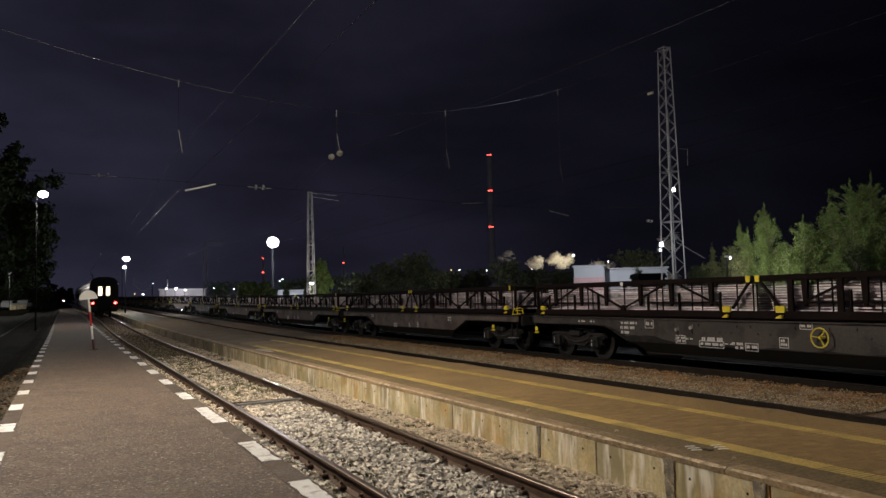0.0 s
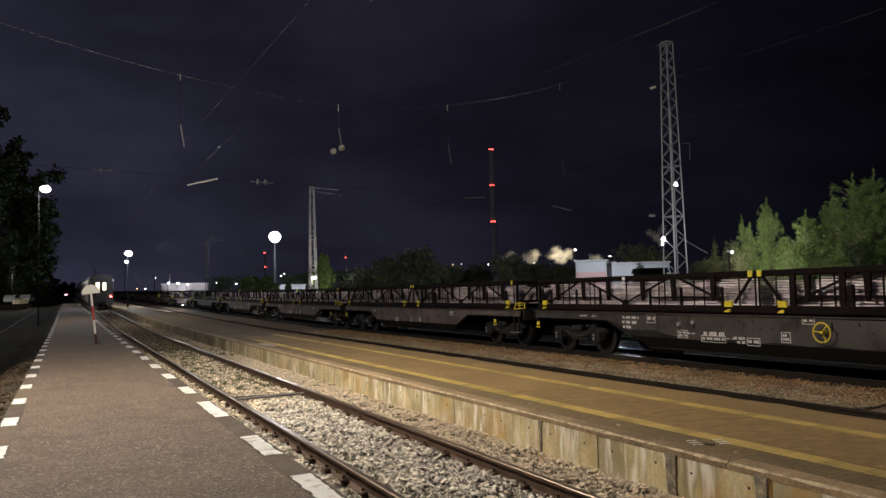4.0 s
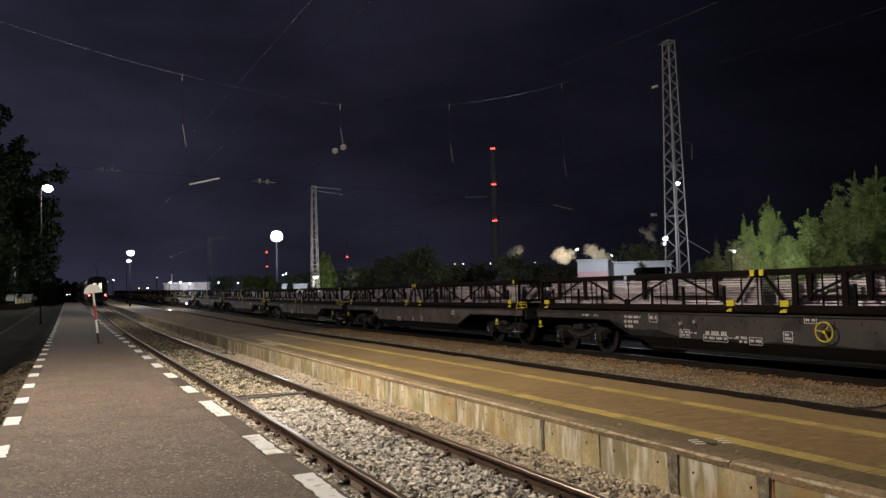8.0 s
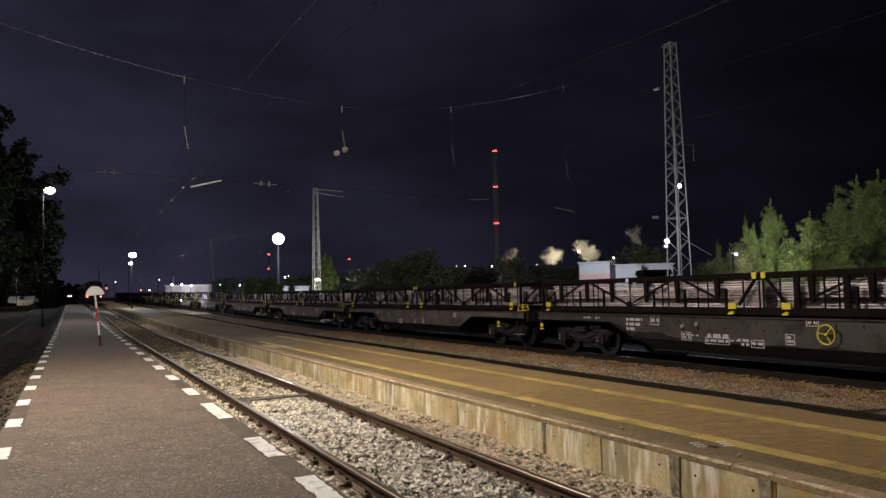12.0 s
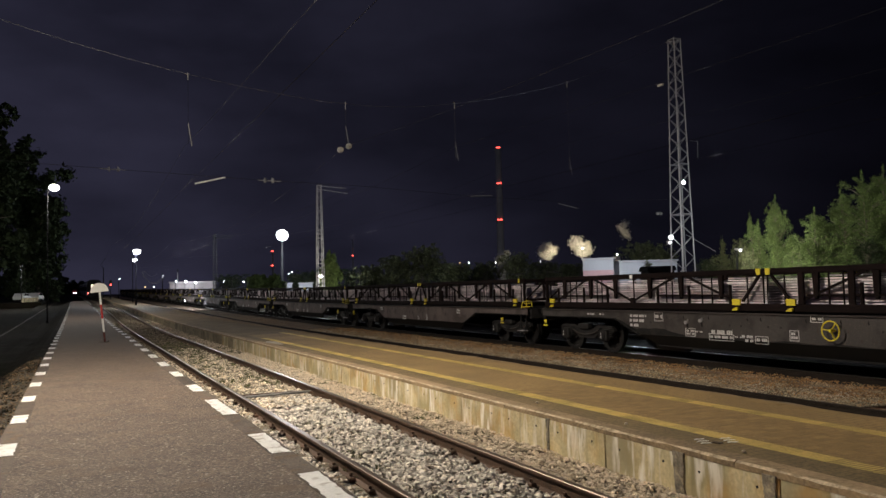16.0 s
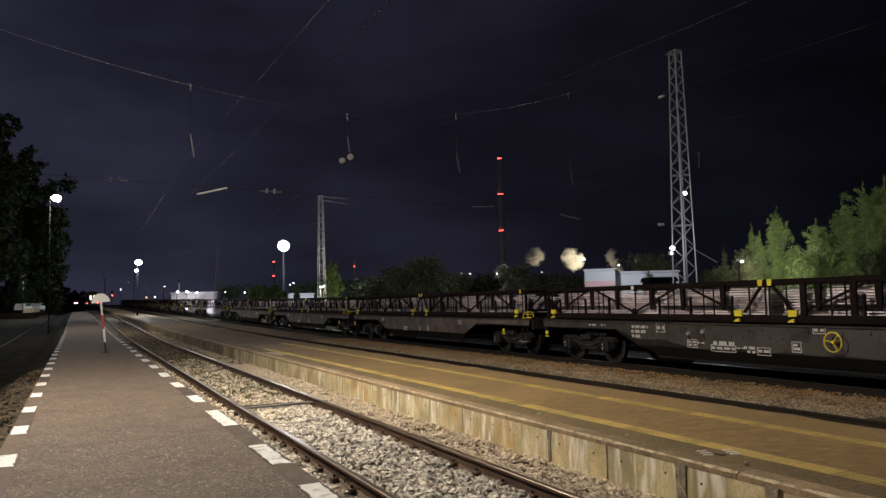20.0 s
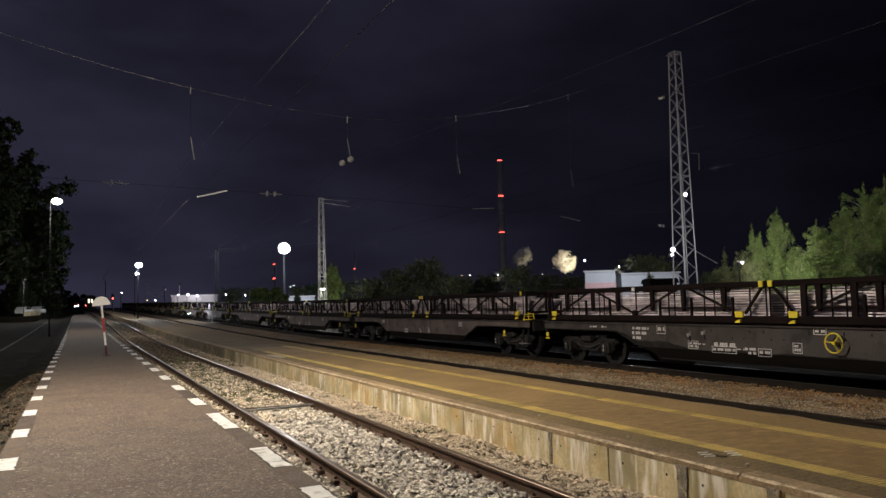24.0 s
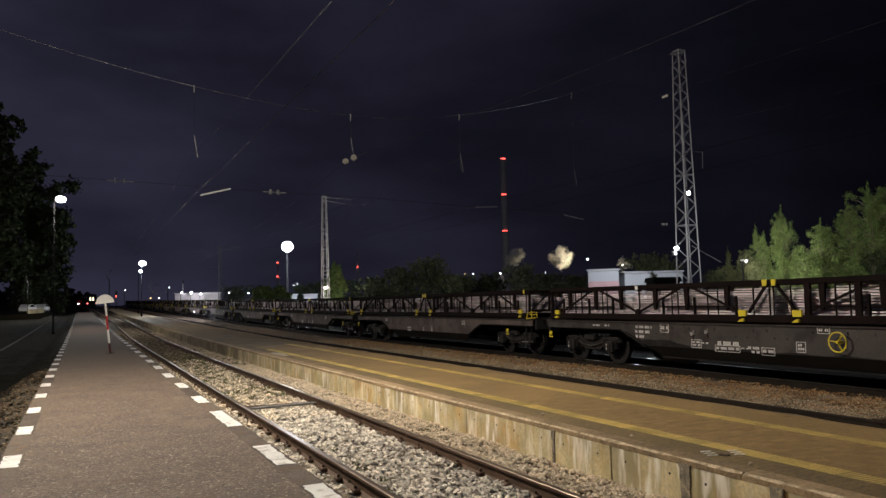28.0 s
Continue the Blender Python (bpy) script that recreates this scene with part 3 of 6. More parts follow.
def edge_slabs(x0, x1, first, period, white, parent, uneven=()):
    """Edge slabs in a row, white ones and bare ones by turns; uneven: the ends of white slabs that break the regular spacing."""
    w, shapes = x1 - x0, {}
    whites = [(first + k * period - white / 2, first + k * period + white / 2) for k in range(-6, 60)]
    if uneven:
        whites = [q for q in whites if q[1] < uneven[0][0] - 0.4 or q[0] > uneven[-1][1] + 0.4] + list(uneven)
    whites.sort()
    row = []
    for (a, b), after in zip(whites, whites[1:]):
        row += [(a, b, True), (b, after[0], False)]
    for a, b, paint in row:
        length, yc = b - a, (a + b) / 2
        if a < -8 or b > 150:
            continue
        key = (paint, rng.randrange(4), round(length, 2))
        if key not in shapes:
            g = Shape().box((0, 0, -0.20), (w, length - 0.003, 0.40), 0.002)
            if paint:
                # paint lies uneven on the slab
                k, slip = 15, rng.uniform(0.0, 0.03)
                edge = [(-w / 2 + 0.016, -length / 2 + 0.03 + slip), (w / 2 - 0.014, -length / 2 + 0.03)]
                edge += [(w / 2 - 0.024 + rng.uniform(-0.02, 0.006), -length / 2 + length * i / k) for i in range(1, k)]
                edge += [(w / 2 - 0.022, length / 2 - 0.03), (-w / 2 + 0.016, length / 2 - 0.02 - slip)]
                edge += [(-w / 2 + 0.010 + rng.uniform(-0.006, 0.02), length / 2 - length * i / k) for i in range(1, k)]
                g = g.prism(edge, 2, 0.0, 0.003, slot=1)
            shapes[key] = g.mesh("edge_slab", [KERB, PAINT] if paint else [KERB])
        part("edge_slab", shapes[key], None, parent, at=(0.5 * (x0 + x1) + rng.uniform(-0.003, 0.003), yc, 0.3195 + grade(yc) + rng.uniform(-0.0015, 0.002)))


edge_slabs(1.69, 1.915, 8.02, 2.61, 1.22, near, ((5.40, 6.54), (7.42, 8.62), (10.12, 11.75), (12.84, 13.90), (15.40, 16.45)))
edge_slabs(-0.755, -0.535, 11.35, 2.2, 0.78, near)

# ---- island platform ----
old = platform_block("platform_island_far", 5.418, 8.02, 29.5, 300, -0.42, 0.286, OLDASPHALT, "old grey asphalt on the far part of the island platform")
island = platform_block("platform_island", 5.418, 8.02, -10, 29.5, -0.42, 0.290, PAVER, "island platform paved in small buff concrete blocks")
wall = setting("wall_island_platform", "stained concrete panel wall of the island platform", "wall")


def wall_material():
    """Concrete with run marks: pale lime, rust and damp, drawn downwards, each panel its own."""
    m = mat("stained_panel_concrete", (0.58, 0.485, 0.275), 0.9, var=0.25, scale=2.4, fine=26, bump=0.35, depth=0.008, rnd=0.16)
    n, l = m.node_tree.nodes, m.node_tree.links
    b = n["Principled BSDF"]
    before = b.inputs["Base Color"].links[0].from_socket
    co, info = n.new("ShaderNodeTexCoord"), n.new("ShaderNodeObjectInfo")
    off = n.new("ShaderNodeVectorMath")
    off.operation = "MULTIPLY_ADD"
    off.inputs[1].default_value = (91.0, 91.0, 91.0)
    l.new(info.outputs["Random"], off.inputs[0])
    l.new(co.outputs["Object"], off.inputs[2])
    colour = before
    for scale, lo, hi, tint, most in (((1, 1.7, 1.3), 0.51, 0.66, (0.54, 0.32, 0.095), 0.85), ((1, 1.1, 0.9), 0.50, 0.66, (0.34, 0.29, 0.14), 0.7),
                                      ((1, 10.0, 1.0), 0.48, 0.70, (0.22, 0.185, 0.095), 0.5), ((1, 1.3, 0.9), 0.50, 0.66, (0.31, 0.26, 0.155), 0.6),
                                      ((1, 6.5, 1.3), 0.49, 0.66, (0.90, 0.85, 0.74), 0.95)):
        mp = n.new("ShaderNodeMapping")
        mp.inputs["Scale"].default_value = scale
        mp.inputs["Location"].default_value = (scale[1] * 7, lo * 30, hi * 11)
        nz = n.new("ShaderNodeTexNoise")
        nz.inputs["Scale"].default_value, nz.inputs["Detail"].default_value = 1.3, 5
        l.new(off.outputs["Vector"], mp.inputs["Vector"])
        l.new(mp.outputs["Vector"], nz.inputs["Vector"])
        r = n.new("ShaderNodeMapRange")
        r.inputs["From Min"].default_value, r.inputs["From Max"].default_value = lo, hi
        r.inputs["To Max"].default_value = most
        l.new(nz.outputs["Fac"], r.inputs["Value"])
        fac = r.outputs["Result"]
        if scale[1] > 5:
            # runs gather in groups and leave whole stretches clean
            where, far, group, both = n.new("ShaderNodeMapping"), n.new("ShaderNodeTexNoise"), n.new("ShaderNodeMapRange"), n.new("ShaderNodeMath")
            where.inputs["Scale"].default_value = (1, 1.4, 0.25)
            where.inputs["Location"].default_value = (0, 4 * scale[1], 0)
            far.inputs["Scale"].default_value = 1.3
            group.inputs["From Min"].default_value, group.inputs["From Max"].default_value = 0.44, 0.56
            both.operation = "MULTIPLY"
            l.new(off.outputs["Vector"], where.inputs["Vector"])
            l.new(where.outputs["Vector"], far.inputs["Vector"])
            l.new(far.outputs["Fac"], group.inputs["Value"])
            l.new(group.outputs["Result"], both.inputs[0])
            l.new(fac, both.inputs[1])
            fac = both.outputs["Value"]
        mx = n.new("ShaderNodeMix")
        mx.data_type = "RGBA"
        l.new(fac, mx.inputs["Factor"])
        l.new(colour, mx.inputs["A"])
        mx.inputs["B"].default_value = (*tint, 1)
        colour = mx.outputs["Result"]
    l.new(colour, b.inputs["Base Color"])
    return m


PANEL = wall_material()
JOINT = mat("dark_mortar_joint", (0.12, 0.105, 0.08), 0.95, var=0.3, scale=5)
GREYPATCH = mat("grey_mortar_patch", (0.23, 0.195, 0.145), 0.95, var=0.5, scale=9, bump=0.8, second=(0.34, 0.28, 0.18), patch=0.35)
HOLE = mat("tie_hole_shadow", (0.02, 0.018, 0.015), 0.95)
STEP = 1.146
DARKPANEL = mat("dark_panel_concrete", (0.28, 0.228, 0.135), 0.95, var=0.4, scale=1.6, fine=24, bump=0.4, rnd=0.4, second=(0.19, 0.155, 0.10), patch=0.3)
panels, dark_panels = [], []
for k in range(4):
    g = Shape().box((0.05, 0, -0.185), (0.11, STEP - (0.008 + 0.006 * (k % 2)), 0.66), 0.005)
    g.tube([(-0.008, -0.34, 0.03), (0.01, -0.34, 0.03)], 0.013, 8, slot=1)
    g.tube([(-0.008, 0.33, 0.02), (0.01, 0.33, 0.02)], 0.013, 8, slot=1)
    panels.append(g.mesh("panel", [PANEL, HOLE]))
    dark_panels.append(g.mesh("panel", [DARKPANEL, HOLE]))
y, i = 5.68 - 8 * STEP - STEP / 2, 0
while y < 130:
    # darker panels take over between 24 and 38 m
    part("panel", (panels if y < 24 + rng.uniform(0, 14) else dark_panels)[rng.randrange(4)], None, wall, at=(5.20 + rng.uniform(-0.004, 0.008), y, 0.10 + grade(y)))
    y, i = y + STEP, i + 1
back = platform_block("wall_core", 5.232, 5.415, -9.5, 300, -0.42, 0.245, JOINT, "rough concrete core behind the panel wall")
# broken-out joints, filled with rough mortar
for y, wide in ((5.685, 0.062), (4.62, 0.060), (3.50, 0.05), (7.93, 0.026)):
    r2, left, right = random.Random(int(y * 100)), [], []
    for k in range(19):
        v = k / 18
        flare = 0.016 * max(0.0, v - 0.75) * 4
        left.append((-wide * r2.uniform(0.80, 1.15) - flare, -0.27 + 0.53 * v))
        right.append((wide * r2.uniform(0.80, 1.15) + flare, -0.27 + 0.53 * v))
    part("patched_joint", Shape().prism(left + right[::-1], 0, -0.007, 0.008), GREYPATCH, wall, at=(5.192, y + 0.01, 0.0))
y = -8.0
cop = []
for k in range(3):
    # the front arris is worn back unevenly and pale
    g = Shape()
    n = 26
    for i in range(n + 1):
        v = -0.998 + 1.996 * i / n
        w = 0.016 + 0.012 * noise.noise(Vector((v * 3.1, k * 9.0, 0.3))) + 0.008 * noise.noise(Vector((v * 11.0, k * 9.0, 4.3)))
        for x, z in ((-0.128, -0.034), (-0.130, 0.031 - w), (-0.130 + 1.9 * w, 0.031), (0.10, 0.031), (0.10, -0.034)):
            g.v.append((x, v, z))
    for i in range(n):
        for j in range(5):
            a, b = i * 5 + j, i * 5 + (j + 1) % 5
            g.face(a, b, b + 5, a + 5, slot=1 if j == 1 else 0)
    g.face(*range(5)), g.face(*[n * 5 + j for j in (4, 3, 2, 1, 0)])
    cop.append(g.mesh("coping_slab", [COPING, WORN]))
while y < 200:
    part("coping_slab", cop[rng.randrange(3)], None, wall, at=(5.322, y, 0.2795 + grade(y) + rng.uniform(-0.0015, 0.0015)))
    y += 2.0
far_edge = setting("platform_edge_far", "worn concrete edge slabs along the island platform's other side", "platform edge")
y = -8.0
edge = Shape().box((0, 0, -0.15), (0.22, 1.985, 0.42), 0.015).mesh("edge_slab", PAVERBLOCK)
while y < 200:
    part("edge_slab", edge, None, far_edge, at=(8.13 + rng.uniform(-0.006, 0.006), y, 0.228 + grade(y)))
    y += 2.0


def tactile(x, width, label, end):
    """A row of ribbed yellow tiles set in the paving."""
    line = setting("tactile_line", label, "tactile paving")
    g = Shape().box((0, 0, -0.01), (width, 0.392, 0.034), 0.003)
    for j in range(8):
        g.box((0, -0.171 + 0.049 * j, 0.0080), (width - 0.02, 0.032, 0.0035), 0.001)
    tile = g.mesh("tile", YELLOW)
    y = -7.6
    while y < end:
        part("tile", tile, None, line, at=(x + rng.uniform(-0.004, 0.004), y, 0.284 + grade(y) + rng.uniform(-0.002, 0.002)))
        y += 0.4
    return line


tactile(5.97, 0.235, "ribbed yellow warning tiles along the platform wall", 27)
tactile(7.38, 0.21, "yellow warning tiles along the platform's other edge", 30)


dirty = mat("dirty_edge_paving", (0.212, 0.147, 0.065), 0.85, var=0.4, scale=1.4, fine=36, second=(0.21, 0.145, 0.065), patch=0.4)
coursed(dirty, 0.2, 0.1, 0.006, (0.11, 0.078, 0.036))
platform_block("paving_edge_strip", 5.42, 5.848, -9.5, 29.4, 0.20, 0.2935, dirty, "darker dirty paving between the wall and the warning tiles")


# crumbs, and thin strips added to make pale streaks on the island platform
litter = thing("torn_strips", "thin pale strips on the island paving", "litter", at=(5.56, 5.70, 0.2945))
for dx, dy in ((0.0, 0.0), (0.25, -0.10)):
    for q in range(3):
        strip = [(-0.10 - 0.02 * (q % 2), 0.0), (-0.03, 0.012), (0.05, 0.006), (0.11 + 0.015 * (q % 2), 0.013), (0.10, 0.034), (0.03, 0.027), (-0.04, 0.036), (-0.09, 0.023)]
        o = part("strip", Shape().prism([(0.55 * a, 1.25 * b) for a, b in strip], 2, 0.0, 0.005), WHITEPAINT, litter, at=(dx + 0.04 * q, dy + 0.085 * q, 0.0))
        o.rotation_euler = (0, 0, -0.42 + 0.06 * q)
lump = Shape().box((0, 0, 0.006), (0.06, 0.10, 0.012), 0.004, Matrix.Rotation(0.3, 3, "Z"))
part("clod", lump, KERB, litter, "dark clod of dirt", at=(0.10, -0.04, 0.0))
patch_shape = [(0.15 * math.cos(a) * (1 + 0.25 * math.sin(3 * a)), 1.1 * math.sin(a) * (1 + 0.2 * math.cos(2 * a))) for a in [2 * math.pi * i / 22 for i in range(22)]]
tagged(part("cement_patch", Shape().prism(patch_shape, 2, 0.0, 0.006), PALESKIM, at=(5.66, 24.1, 0.2925)), "pale patch on the island paving", "patch")
for x, y in ((5.55, 6.9), (5.6, 8.8), (5.52, 5.2)):
    tagged(part("stone", Shape().ball((0, 0, 0.012), 0.021, 7, 4, (1.2, 0.9, 0.7)), DUSTSTONE, at=(x, y, 0.302)), "small dusty stone lying on the platform", "stone")


def litter_leaves():
    """Dry leaves and dirt blown against the platform's edge."""
    r = np.random.default_rng(31)
    vs, fs = [], []
    for i in range(2600):
        x = 1.97 + abs(r.normal(0, 0.22))
        y = r.uniform(3.2, 12)
        if i > 1300:
            x, y = -0.70 - abs(r.normal(0, 0.55)), r.uniform(6, 22)
        c = np.array((x, y, -0.105 + r.uniform(0, 0.03) if x > 0 else -0.075 + bank(x) + r.uniform(0, 0.03)))
        a, s = r.uniform(0, 6.28), r.uniform(0.013, 0.034)
        u, w = np.array((math.cos(a), math.sin(a), r.uniform(-0.4, 0.4))) * s, np.array((-math.sin(a), math.cos(a), r.uniform(-0.4, 0.4))) * s * 0.6
        n = len(vs)
        vs += [tuple(c - u), tuple(c + w + (0, 0, 0.006)), tuple(c + u), tuple(c - w + (0, 0, 0.006))]
        fs += [(n, n + 1, n + 2), (n, n + 2, n + 3)]
    me = bpy.data.meshes.new("leaf_litter")
    me.from_pydata(vs, [], fs)
    me.materials.append(mat("dry_leaf", (0.13, 0.08, 0.038), 0.9, var=0.4, island=1.0))
    tagged(new("leaf_litter", me), "dry brown leaves lying along the platform edges", "leaves", "", "stuff")


litter_leaves()


def ballast_weeds():
    """Low moss and grass tufts between the ballast stones."""
    r = np.random.default_rng(77)
    vs, fs = [], []
    spots = [(r.uniform(2.75, 3.15), r.uniform(5.5, 11.5), 0.7) for _ in range(26)] + [(r.uniform(2.9, 4.1), r.uniform(16.5, 34), 1.0) for _ in range(130)]
    spots += [(r.uniform(4.75, 5.15), r.uniform(9, 30), 0.7) for _ in range(50)] + [(r.uniform(2.0, 2.25), r.uniform(4, 24), 0.8) for _ in range(60)]
    for x, y, k in spots:
        for _ in range(22):
            c = np.array((x, y, -0.125)) + r.normal(0, 0.045 * k, 3) * (1.0, 1.6, 0.2)
            a, h, w = r.uniform(0, 6.28), r.uniform(0.02, 0.06) * k, r.uniform(0.006, 0.014)
            lean = r.normal(0, 0.025, 2)
            n = len(vs)
            u = np.array((math.cos(a), math.sin(a), 0.0)) * w
            vs += [tuple(c - u), tuple(c + u), tuple(c + (lean[0], lean[1], h))]
            fs.append((n, n + 1, n + 2))
    me = bpy.data.meshes.new("ballast_weeds")
    me.from_pydata(vs, [], fs)
    me.materials.append(mat("moss_green", (0.11, 0.115, 0.045), 0.9, var=0.4, island=0.8, bump=0))
    tagged(new("ballast_weeds", me), "low moss and grass tufts growing in the ballast", "weeds", "", "stuff")


ballast_weeds()


def pavers():
    """The nearest blocks of the island paving, each lying on its own."""
    block = Shape().box((0, 0, 0), (0.197, 0.0965, 0.012), 0.001).mesh("paver", PAVERBLOCK)
    for j in range(60):
        for i in range(5):
            part("paver", block, None, island, at=(6.24 + i * 0.2 + (0.1 if j % 2 else 0), 4.25 + j * 0.1, 0.2852 + rng.uniform(0, 0.001)))


pavers()


# ---- platform sign ----
sign = thing("platform_sign", "leaning red and white pole with a white half-round board", "sign")
sign.matrix_world = pose(0.915, 28.8, 0.318, 0, -5.6, -4)
REDWORN = mat("faded_red_paint", (0.075, 0.018, 0.014), 0.8, var=0.35, scale=7)
for z0, z1, m in ((0.02, 0.36, REDWORN), (0.36, 0.82, WHITEPAINT), (0.82, 1.30, REDPAINT), (1.30, 2.0, WHITEPAINT)):
    part("pole_band", Shape().tube([(0, 0, z0), (0, 0, z1)], 0.034, 12), m, sign)
part("foot_plate", Shape().box((0, 0, 0.010), (0.30, 0.22, 0.02), 0.006), KERB, sign)
for a in (-0.11, 0.11):
    part("bolt", Shape().tube([(a, 0.06, 0.018), (a, 0.06, 0.045)], 0.014, 6), KERB, sign)
half = [(0.29 * math.cos(a), 1.735 + 0.31 * math.sin(a)) for a in [math.pi * i / 24 for i in range(25)]]
part("board", Shape().prism(half, 1, -0.055, -0.04), WHITEPAINT, sign, "white half-round board")
part("bracket", Shape().box((0, -0.0375, 1.85), (0.30, 0.005, 0.04), 0.001), GALV, sign)


# ---- freight train ----
def bogie(parent, y):
    """Two-axle bogie: frame, wheels, axle boxes and springs."""
    b = part("bogie", Shape().box((0, y, 0.62), (1.5, 0.42, 0.16), 0.03), UNDER, parent, "grimy two-axle bogie")
    wheel = Shape()
    ring = [(0.46, -0.065), (0.46, 0.03), (0.49, 0.05), (0.49, 0.07), (0.40, 0.07), (0.37, 0.03), (0.16, 0.015), (0.15, 0.06), (0.0, 0.06),
            (0.0, -0.05), (0.14, -0.05), (0.16, -0.02), (0.37, -0.03), (0.40, -0.065)]
    k = 20
    for a in range(k):
        t = 2 * math.pi * a / k
        for r, x in ring:
            wheel.v.append((x, r * math.cos(t), r * math.sin(t)))
    m = len(ring)
    for a in range(k):
        for i in range(m - 1):
            wheel.face(a * m + i, a * m + i + 1, (a + 1) % k * m + i + 1, (a + 1) % k * m + i)
    wheel = wheel.mesh("wheel", UNDER)
    for s in (-1, 1):
        side = [(-1.28, 0.60), (-1.18, 0.72), (-0.55, 0.74), (-0.30, 0.62), (0.30, 0.62), (0.55, 0.74), (1.18, 0.72), (1.28, 0.60), (1.12, 0.50),
                (0.62, 0.52), (0.36, 0.36), (-0.36, 0.36), (-0.62, 0.52), (-1.12, 0.50)]
        part("side_frame", Shape().prism([(y + a, z) for a, z in side], 0, s * 1.0 - 0.05, s * 1.0 + 0.05), GEAR, b)
        for dy in (-0.9, 0.9):
            o = part("wheel", wheel, None, b, at=(s * 0.755, y + dy, 0.46))
            if s < 0:
                o.rotation_euler = (0, 0, math.pi)
            box = Shape().box((s * 1.1, y + dy, 0.47), (0.16, 0.30, 0.30), 0.03)
            box.tube([(s * 1.17, y + dy, 0.46), (s * 1.21, y + dy, 0.46)], 0.11, 12)
            part("axle_box", box, GEAR, b)
            for z, h in ((0.52, 0.055), (0.42, 0.065)) if s < 0 else ():
                part("chalk_mark", Shape().box((s * 1.215, y + dy + 0.02, z), (0.006, 0.022, h)), WPAINT, b)
            for e in (-0.24, 0.24):
                sp = Shape()
                for q in range(5):
                    sp.tube([(s * 1.06, y + dy + e, 0.42 + 0.055 * q), (s * 1.06, y + dy + e, 0.445 + 0.055 * q)], 0.075, 10)
                part("spring", sp, UNDER, b)
        part("brake_yoke", Shape().tube([(s * 1.08, y - 0.62, 0.60), (s * 1.10, y - 0.38, 0.50), (s * 1.10, y, 0.45), (s * 1.10, y + 0.38, 0.50), (s * 1.08, y + 0.62, 0.60)], 0.022, 8), SILL, b, "worn grey brake yoke")
        part("bolster_end", Shape().box((s * 1.08, y, 0.70), (0.20, 0.46, 0.16), 0.03), GEAR, b)
        part("brake_beam", Shape().tube([(s * 0.9, y - 0.5, 0.40), (s * 0.9, y + 0.5, 0.40)], 0.03, 8), UNDER, b)


def hand_wheel(w):
    """Yellow three-spoke wheel of the hand brake."""
    wh = Shape()
    k = 28
    for i in range(k):
        a, b = 2 * math.pi * i / k, 2 * math.pi * (i + 1) / k
        wh.tube([(-1.56, -1.55 + 0.185 * math.cos(a), 0.90 + 0.185 * math.sin(a)), (-1.56, -1.55 + 0.185 * math.cos(b), 0.90 + 0.185 * math.sin(b))], 0.014, 6, cap=False)
    for a in (0.15, 2.25, 4.2):
        wh.beam((-1.55, -1.55, 0.90), (-1.56, -1.55 + 0.18 * math.cos(a), 0.90 + 0.18 * math.sin(a)), 0.026, 0.016)
    hw = part("hand_wheel", wh, YPAINT, w, "yellow three-spoke brake hand wheel")
    part("hub", Shape().tube([(-1.43, -1.55, 0.90), (-1.575, -1.55, 0.90)], 0.03, 10), YPAINT, hw)


